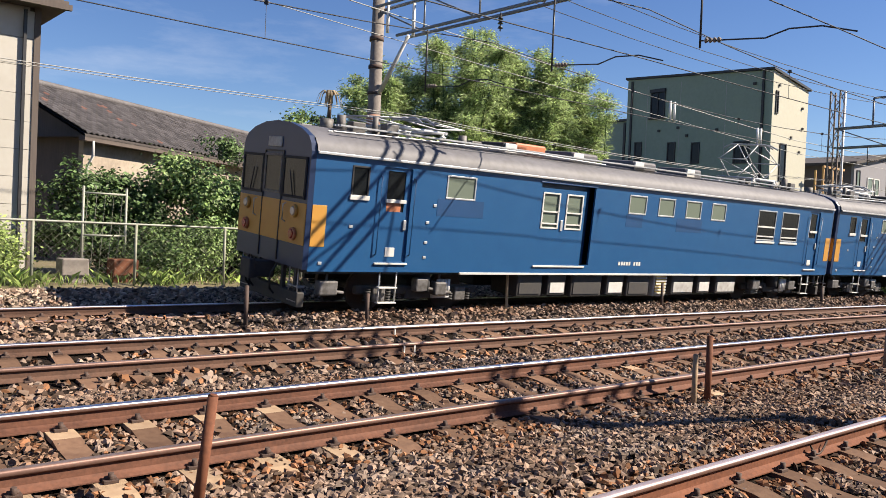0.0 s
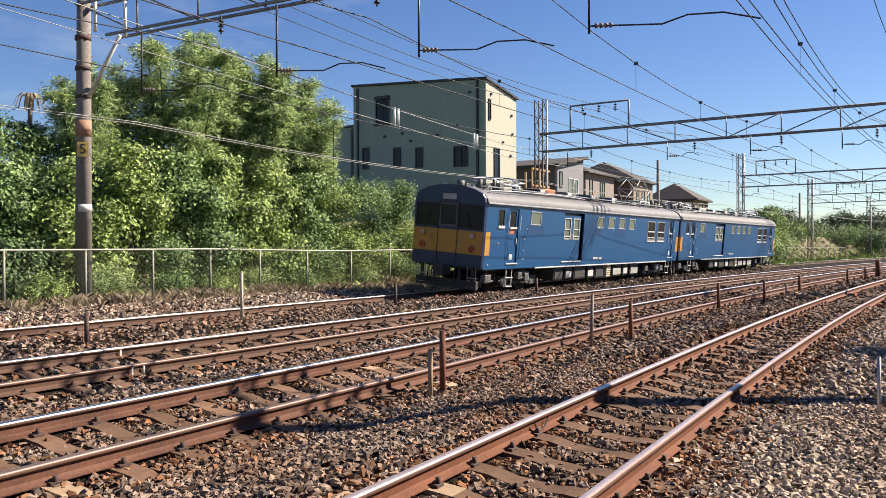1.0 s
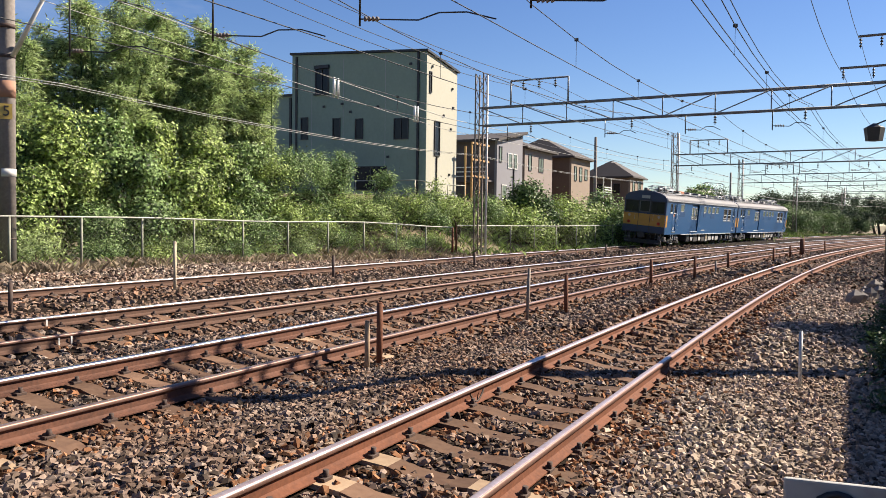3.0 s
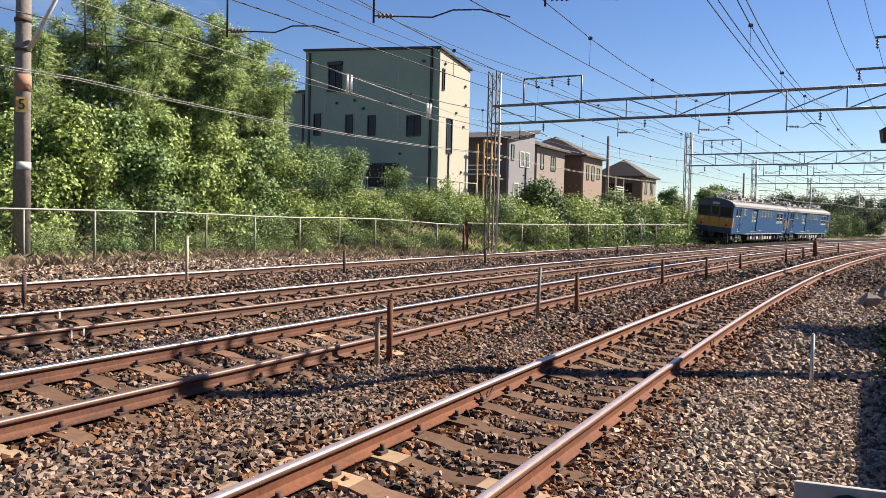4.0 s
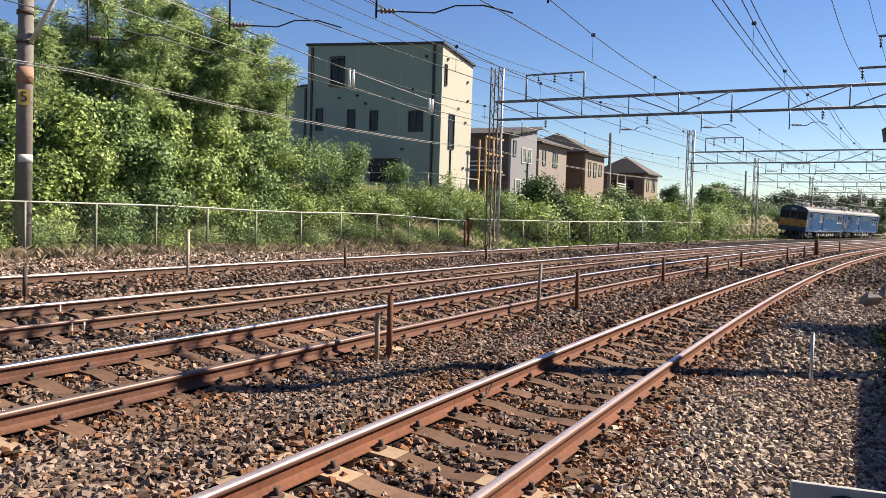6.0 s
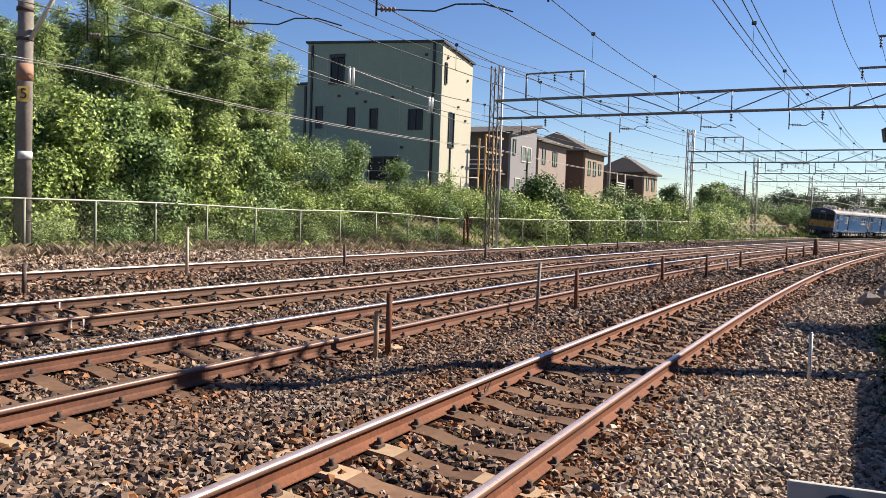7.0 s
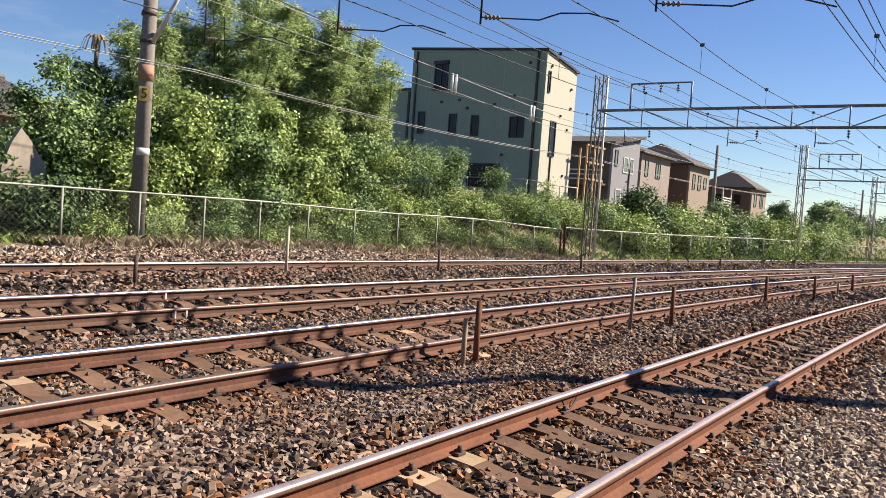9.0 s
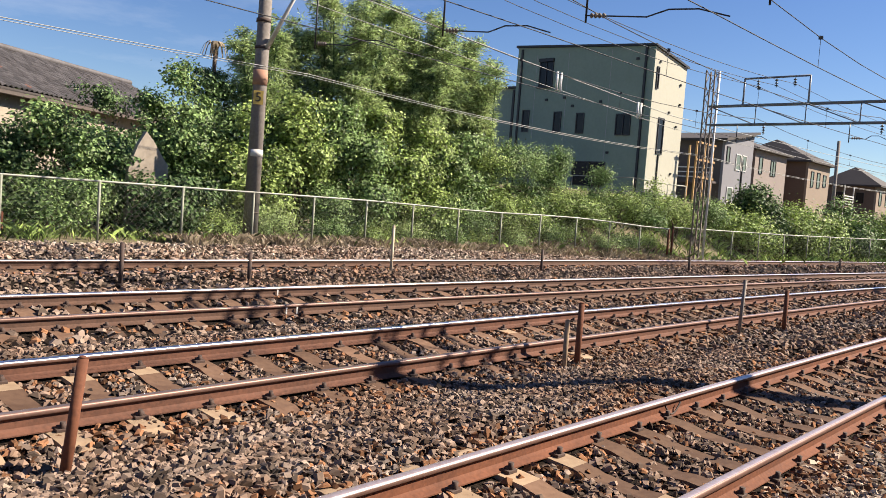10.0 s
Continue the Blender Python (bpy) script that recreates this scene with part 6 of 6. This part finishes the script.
# the old house with the tiled roof
def old_house():
    th = empty("house", Matrix.Identity(4), "old plastered house with a weathered grey tiled roof", "house")
    u, v = Vector((0.31, 0.951, 0)), Vector((-0.951, 0.31, 0))
    o = (-12.2, 27.2)
    eave, ridge, run, length = 4.45, 6.5, 4.2, 17.0
    part("wall", prism(o, u, v, 0.5, length, 0.5, 0.7, -0.2, eave - 0.1), M["old_plaster"], th, "stained cream plaster wall")
    part("wall", prism(o, u, v, 0.5, 0.7, 0.7, 2 * run - 0.5, -0.2, (eave, eave, eave, eave)), M["old_wood"], th)
    gable = B()
    q = [gable.verts.new(oriented(o, u, v, 0.5, b, z)) for b, z in ((0.5, eave), (2 * run - 0.5, eave), (run, ridge - 0.2))]
    q2 = [gable.verts.new(oriented(o, u, v, 0.7, b, z)) for b, z in ((0.5, eave), (2 * run - 0.5, eave), (run, ridge - 0.2))]
    gable.faces.new(q), gable.faces.new(q2[::-1])
    for i in range(3):
        gable.faces.new((q[i], q[(i + 1) % 3], q2[(i + 1) % 3], q2[i]))
    part("gable", gable, M["old_wood"], th, "dark weathered timber gable")
    part("eave_board", prism(o, u, v, 0.0, length, 0.0, 0.25, eave - 0.22, eave - 0.06), M["old_wood"], th)
    pipe = B()
    p = oriented(o, u, v, 0.35, -0.05, eave - 0.2)
    sweep(pipe, [p, p + Vector((0, 0, -0.5)), p + Vector((-0.25, 0.12, -0.9)), p + Vector((-0.25, 0.12, -4.3))], 0.045, 8)
    part("downpipe", pipe, M["white_paint"], th, "white downpipe")
    slab = B()
    vs = [slab.verts.new(oriented(o, u, v, a, b, z)) for a, b, z in ((0, 0, eave), (length, 0, eave), (length, run, ridge), (0, run, ridge), (0, 0, eave - 0.1), (length, 0, eave - 0.1), (length, 2 * run, eave - 0.1), (0, 2 * run, eave - 0.1), (length, 2 * run, eave), (0, 2 * run, eave))]
    for f in ((0, 1, 2, 3), (3, 2, 8, 9), (0, 4, 5, 1), (4, 7, 6, 5), (9, 8, 6, 7)):
        slab.faces.new([vs[i] for i in f])
    part("roof", slab, M["roof_dark"], th)
    bm = B()
    sweep(bm, [oriented(o, u, v, -0.05, run, ridge + 0.12), oriented(o, u, v, length, run, ridge + 0.12)], 0.14, 8)
    part("ridge_cap", bm, M["tile_grey"], th)
    # curved tiles in rows
    slope = math.atan2(ridge - eave, run)
    hyp = math.hypot(ridge - eave, run)
    tile = bmesh.new()
    nx = 6
    rows_ = []
    for y, lift in ((0.0, 0.035), (0.30, 0.012)):
        rows_.append([tile.verts.new((0.27 * k / nx, y, lift + 0.075 * (0.5 + 0.5 * math.cos(2 * math.pi * k / nx)))) for k in range(nx + 1)])
    low_ = [tile.verts.new((w.co.x, w.co.y, w.co.z - 0.03)) for w in rows_[0]]
    for k in range(nx):
        tile.faces.new((rows_[0][k], rows_[0][k + 1], rows_[1][k + 1], rows_[1][k]))
        tile.faces.new((low_[k], low_[k + 1], rows_[0][k + 1], rows_[0][k]))
    me = bpy.data.meshes.new("roof_tile")
    tile.to_mesh(me), tile.free()
    red = me.copy()
    me.materials.append(M["tile_grey"]), red.materials.append(M["tile_red"])
    ax = Matrix((u, v * math.cos(slope) + Vector((0, 0, math.sin(slope))), u.cross(v * math.cos(slope) + Vector((0, 0, math.sin(slope)))))).transposed().to_4x4()
    tv = np.array([w.co for w in me.vertices])
    tf = np.array([tuple(p.vertices) for p in me.polygons])
    restv, restf, made = [], [], 0
    ncol, nrow = int(length / 0.27), int(hyp / 0.27)
    rg = random.Random(3)
    for r in range(nrow):
        for c in range(ncol):
            m = Matrix.Translation(oriented(o, u, v, c * 0.27, 0, eave)) @ ax @ Matrix.Translation((0, r * 0.27, rg.uniform(0, 0.012)))
            if c < 20 and made < 300:
                t = new("roof_tile", red if rg.random() < 0.03 else me)
                t.matrix_world, t.parent = m, th
                made += 1
            else:
                restf.append(tf + len(restv) * len(tv))
                restv.append(tv @ np.array(m.to_3x3()).T + np.array(m.translation))
    tagged(raw("roof_tiles", np.concatenate(restv), np.concatenate(restf), M["tile_grey"], th), "grey curved roof tiles", kind="stuff")


old_house()
# a broken wall among the vines
ruin = B()
low_edge, high_edge = [], []
for k, top in enumerate((1.9, 2.55, 2.95, 2.7, 2.35, 2.05)):
    for row, z in ((low_edge, -0.2), (high_edge, top)):
        row.append([ruin.verts.new(P(10.6 + 0.22 * k, 20.72 + d, z)) for d in (0.0, 0.16)])
for k in range(5):
    a, b, c, d = low_edge[k], low_edge[k + 1], high_edge[k + 1], high_edge[k]
    for q in ((a[0], b[0], c[0], d[0]), (a[1], d[1], c[1], b[1]), (d[0], c[0], c[1], d[1])):
        ruin.faces.new(q)
for k in (0, 5):
    ruin.faces.new((low_edge[k][0], high_edge[k][0], high_edge[k][1], low_edge[k][1]))
tagged(part("broken_wall", ruin, M["old_plaster"]), "crumbling cream plaster wall half hidden by vines", "wall")
# a rusty gate frame and a small table by the white building
gate = empty("gate_panel", Matrix.Identity(4), "pale netted gate panel beside the white building", "gate")
p = P(6.6, 21.0, ground_z(6.6, 21.0))
for dx in (0, 1.0):
    bm = B()
    q = P(6.4 + dx, 21.0, ground_z(6.4, 21.0))
    tube(bm, q, q + Vector((0, 0, 2.3)), 0.035, seg=6)
    part("gate_post", bm, M["fence_pale"], gate)
for z in (0.15, 1.2, 2.25):
    bm = B()
    tube(bm, P(6.4, 21.0, z), P(7.4, 21.0, z), 0.03, seg=6)
    part("gate_rail", bm, M["fence_pale"], gate)
for k in range(5):
    bm = B()
    tube(bm, P(6.4 + k * 0.2, 21.0, 0.15), P(6.5 + k * 0.2, 21.0, 2.2), 0.008, seg=4)
    part("gate_wire", bm, M["fence_mesh"], gate)
for s, o, mat, lab in ((5.9, 19.9, "concrete", "square weathered concrete block"), (7.0, 19.9, "rust", "rusty steel box by the fence")):
    bm = B()
    box(bm, -0.3, 0.3, -0.25, 0.25, -0.1, 0.55, 0.03)
    ob = part("block", bm, M[mat])
    ob.matrix_world = frame_at(s, o, ground_z(s, o))
    tagged(ob, lab, "block")

# ---- the near side: kerb, board and an added wall that closes the place and shades the path ----
kerb = B()
pts = [(-8.0, -1.6), (3.0, -0.92), (13.3, -0.92), (22.0, -0.92), (34.0, -0.9)]
for (sa, oa), (sb, ob_) in zip(pts, pts[1:]):
    a, b = P(sa, oa, -0.35), P(sb, ob_, -0.35)
    d = (b - a).normalized()
    nrm = Vector((-d.y, d.x, 0)) * 0.15
    lo = [kerb.verts.new(q) for q in (a - nrm, b - nrm, b + nrm, a + nrm)]
    hi = [kerb.verts.new(q + Vector((0, 0, 0.42))) for q in (a - nrm, b - nrm, b + nrm, a + nrm)]
    kerb.faces.new(hi)
    for i in range(4):
        kerb.faces.new((lo[i], lo[(i + 1) % 4], hi[(i + 1) % 4], hi[i]))
tagged(part("kerb", kerb, M["concrete"]), "low pale concrete kerb beside the gravel", "kerb", kind="structure")
rocks = empty("rubble", Matrix.Identity(4), "pale broken concrete lumps beside the path", "rubble")
rg = random.Random(8)
for i in range(8):
    bm = B()
    r = rg.uniform(0.12, 0.3)
    bmesh.ops.create_icosphere(bm, subdivisions=1, radius=r)
    for w in bm.verts:
        w.co *= rg.uniform(0.7, 1.15)
    s, o = rg.uniform(22, 31), rg.uniform(-0.5, 0.1)
    bmesh.ops.translate(bm, verts=bm.verts, vec=P(s, o, ground_z(s, o) + r * 0.4))
    part("lump", bm, M["concrete"], rocks)
# unseen wall, added to cast the shadow along the path's right edge
wall = B()
pa, pb = P(-8, -2.7, -0.5), P(14.5, -2.9, -0.5)
dd = (pb - pa).normalized()
nn = Vector((-dd.y, dd.x, 0)) * 0.1
lo = [wall.verts.new(q) for q in (pa - nn, pb - nn, pb + nn, pa + nn)]
hi = [wall.verts.new(q + Vector((0, 0, 3.5))) for q in (pa - nn, pb - nn, pb + nn, pa + nn)]
wall.faces.new(hi)
for i in range(4):
    wall.faces.new((lo[i], lo[(i + 1) % 4], hi[(i + 1) % 4], hi[i]))
tagged(part("shade_wall_south", wall, M["concrete"]), "unseen concrete wall added to shade the path", "wall", kind="structure")
board = empty("marker_board", Matrix.Translation(Vector((2.20, 1.92, 0.06))) @ Matrix.Rotation(radians(-42), 4, "Z"), "low white board with a black ring mark", "sign")
bm = B()
box(bm, -0.16, 0.16, -0.012, 0.012, 0.35, 0.66, 0.006)
pl = part("panel", bm, M["grey_box"], board, "dirty pale panel")
bm = B()
box(bm, -0.02, 0.02, 0.012, 0.04, -0.3, 0.6, 0.004)
part("stake", bm, M["steel"], board)
bm = B()
pts = [(0.085 * math.cos(a), -0.016, 0.515 + 0.11 * math.sin(a)) for a in [math.pi * 2 * k / 20 for k in range(21)]]
sweep(bm, pts, 0.014, 5)
part("ring_mark", bm, M["black_trim"], pl)


# a bond cable at a rail joint, and white tapes on the third track
def bond(curve, s, side, o_shift):
    bm = B()
    pts = []
    for k in range(9):
        t = k / 8
        p, _ = along(curve, s + 0.3 * (t - 0.5), side * 0.566 + o_shift, side * CANT / 2 - 0.05 - 0.09 * math.sin(math.pi * t))
        pts.append(p)
    sweep(bm, pts, 0.009, 5)
    tagged(part("bond_cable", bm, M["iron"]), "dark bond cable looped under the rail joint", "cable", "rail bond cables")


bond(TRACKS[0], 6.8, 1, -0.045)
bond(TRACKS[0], 12.0, -1, -0.045)
for s_, n_, side in ((7.9, 1, 1), (7.25, 1, -1), (7.44, 1, -1)):
    for k in range(n_):
        p, th = along(TRACKS[2], s_ + k * 0.08, side * 0.566 - 0.045, side * CANT / 2 - 0.09)
        bm = B()
        box(bm, -0.012, 0.012, -0.006, 0.006, -0.05, 0.05)
        ob = part("tape", bm, M["white_paint"])
        ob.matrix_world = Matrix.Translation(p) @ Matrix.Rotation(th, 4, "Z")
        tagged(ob, "narrow white tape on the rail web", "tape", "rail tapes")


# ---- sleepers, clips and loose stones ----
def lay_sleepers():
    plain, pale, clip = sleeper_mesh(M["sleeper"]), sleeper_mesh(M["sleeper"], M["sleeper_pale"]), clip_mesh()
    tilt = math.asin(CANT / 1.067)
    rest = [[], []]
    tv = np.array([w.co for w in plain.vertices])
    tf = np.array([tuple(p.vertices) for p in plain.polygons])
    for number, curve in enumerate(TRACKS):
        spots = []
        s, k = (-3.87, -3.925, -3.6, -3.8)[number], 0
        while s < 250:
            p, th = along(curve, s)
            m = Matrix.Translation(p) @ Matrix.Rotation(th + random.uniform(-0.012, 0.012), 4, "Z") @ Matrix.Rotation(tilt, 4, "X") @ Matrix.Translation((0, random.uniform(-0.02, 0.02), -0.153))
            spots.append(p[:2])
            if s < 80:
                light = (number == 1 and s < 3.8) or (number == 0 and s < 5.2) or (number == 1 and random.random() < 0.06)
                ob = new("sleeper", pale if light else plain)
                ob.matrix_world, ob.parent = m, TRACK_THINGS[number]
                if s < (26 if number < 2 else 20):
                    for side in (-1, 1):
                        c = new("rail_clip", clip)
                        c.parent = ob
                        c.matrix_local = Matrix.Translation((0, side * 0.566, 0.0))
            else:
                rest[0].append(tv @ np.array(m.to_3x3()).T + np.array(m.translation)), rest[1].append(tf + len(rest[1]) * len(tv))
            s += SLEEPER_STEP * random.uniform(0.985, 1.015)
            k += 1
        tagged(raw("far_sleepers", np.concatenate(rest[0]), np.concatenate(rest[1]), M["sleeper"], TRACK_THINGS[number]), "distant concrete sleepers", kind="stuff")
        rest = [[], []]
        spots = np.array(spots)
        SLEEPER_S.append(plan(spots[:, 0], spots[:, 1])[0])


SLEEPER_S = []
lay_sleepers()


def scatter_stones(name, s0, s1, o0, o1, n, size, seed, mat="stone", clear=3.75):
    """Angular ballast stones lying on the bed, clear of the rail heads."""
    rng = np.random.default_rng(seed)
    s, o = rng.uniform(s0, s1, n), rng.uniform(o0, o1, n)
    c = np.array([np.interp(s, STATIONS, TRACK_O[i]) for i in range(4)])
    d = np.abs(o[None] - c)
    inside = d.min(0)
    keep = (np.abs(inside - 0.566) > 0.095) & ((s > o * 0.2 - 2.5) | (clear == 0)) & (s * s + o * o > clear ** 2)
    which = d.argmin(0)
    gap = np.full(n, 9.0)
    for i in range(4):
        near = np.searchsorted(SLEEPER_S[i], s).clip(1, len(SLEEPER_S[i]) - 1)
        g = np.minimum(np.abs(SLEEPER_S[i][near] - s), np.abs(SLEEPER_S[i][near - 1] - s))
        gap = np.where(which == i, g, gap)
    keep &= ~((inside < 1.02) & (gap < 0.135) & (rng.uniform(0, 1, n) > np.where(inside > 0.66, 0.4, 0.05)))
    s, o = s[keep], o[keep]
    n = len(s)
    rusty = rng.uniform(0, 1, n) < 0.62 * np.exp(-((inside[keep] - 0.62) / 0.42) ** 2) * np.where(o > 8, 0.6, 1.0)
    x = np.interp(s, STATIONS, REF_XY[:, 0]) - np.sin(np.interp(s, STATIONS, REF_TH)) * o
    y = np.interp(s, STATIONS, REF_XY[:, 1]) + np.cos(np.interp(s, STATIONS, REF_TH)) * o
    r = size * rng.uniform(0.55, 1.3, n)
    z = height(s, o) + r * rng.uniform(-0.25, 1.15, n) - np.where(inside[keep] < 0.5, 0.008, 0.0)
    # a chip: a rough four-cornered foot and a smaller skewed top, turned and tipped at random
    chip = np.array(((1, 0.8, -0.55), (-0.95, 0.85, -0.55), (-1, -0.8, -0.55), (0.9, -0.85, -0.55), (0.55, 0.5, 0.55), (-0.55, 0.45, 0.55), (-0.6, -0.45, 0.55), (0.5, -0.5, 0.55)), float)
    v = (chip[None] + rng.uniform(-0.34, 0.34, (n, 8, 3))) * np.stack([r, r * rng.uniform(0.45, 0.9, n), r * rng.uniform(0.4, 0.95, n)], 1)[:, None]
    yaw, tip, way = rng.uniform(0, 2 * math.pi, n), rng.normal(0, 0.5, n), rng.uniform(0, 2 * math.pi, n)
    ax = np.stack([np.cos(way), np.sin(way), np.zeros(n)], 1)[:, None]
    cy, sy = np.cos(yaw)[:, None], np.sin(yaw)[:, None]
    v = np.stack([v[..., 0] * cy - v[..., 1] * sy, v[..., 0] * sy + v[..., 1] * cy, v[..., 2]], 2)
    ct, st = np.cos(tip)[:, None, None], np.sin(tip)[:, None, None]
    v = v * ct + np.cross(np.broadcast_to(ax, v.shape), v) * st + ax * (v * ax).sum(2, keepdims=True) * (1 - ct)
    v = v + np.stack([x, y, z], 1)[:, None]
    f = np.array(((4, 5, 6, 7), (0, 1, 5, 4), (1, 2, 6, 5), (2, 3, 7, 6), (3, 0, 4, 7)))
    f = (f[None] + 8 * np.arange(n)[:, None, None]).reshape(-1, 4)
    ob = raw(name, v.reshape(-1, 3), f, M[mat])
    ob.data.materials.append(M["stone_rust"])
    ob.data.polygons.foreach_set("material_index", np.repeat(rusty.astype(np.int32), 5))
    tagged(ob, "loose angular brown and grey ballast stones", "ballast", kind="stuff")


scatter_stones("ballast_stones", 2.5, 11.0, -1.2, 2.0, 28000, 0.029, 20, "stone_grey")
scatter_stones("ballast_stones", -1.5, 11.0, 1.3, 8.2, 85000, 0.030, 21)
scatter_stones("ballast_stones", 2.0, 11.0, 3.2, 5.0, 12000, 0.030, 25)
scatter_stones("ballast_stones", 11.0, 28.0, -1.2, 2.0, 12500, 0.042, 26, "stone_grey")
scatter_stones("ballast_stones", 11.0, 26.0, 1.3, 8.5, 26000, 0.044, 22)
scatter_stones("ballast_stones", 0.0, 30.0, 8.2, 17.2, 36000, 0.046, 23)
scatter_stones("ballast_stones", 2.0, 30.0, 15.2, 17.6, 8000, 0.046, 27, "stone_grey")
scatter_stones("ballast_stones", 26.0, 60.0, -1.0, 17.5, 12000, 0.07, 24)
scatter_stones("ballast_stones", -8.0, 2.6, -1.7, 4.1, 17000, 0.036, 28, clear=0)
scatter_stones("ballast_stones", -14.0, 1.0, 5.0, 17.4, 13000, 0.07, 29, clear=0)


def motions():
    """The train draws away along the fourth track."""
    for car, shift in zip(CARS, (0.0, 20.0)):
        walk(car, [(t, car_pose(f, shift)) for t, f in FRONT])


motions()
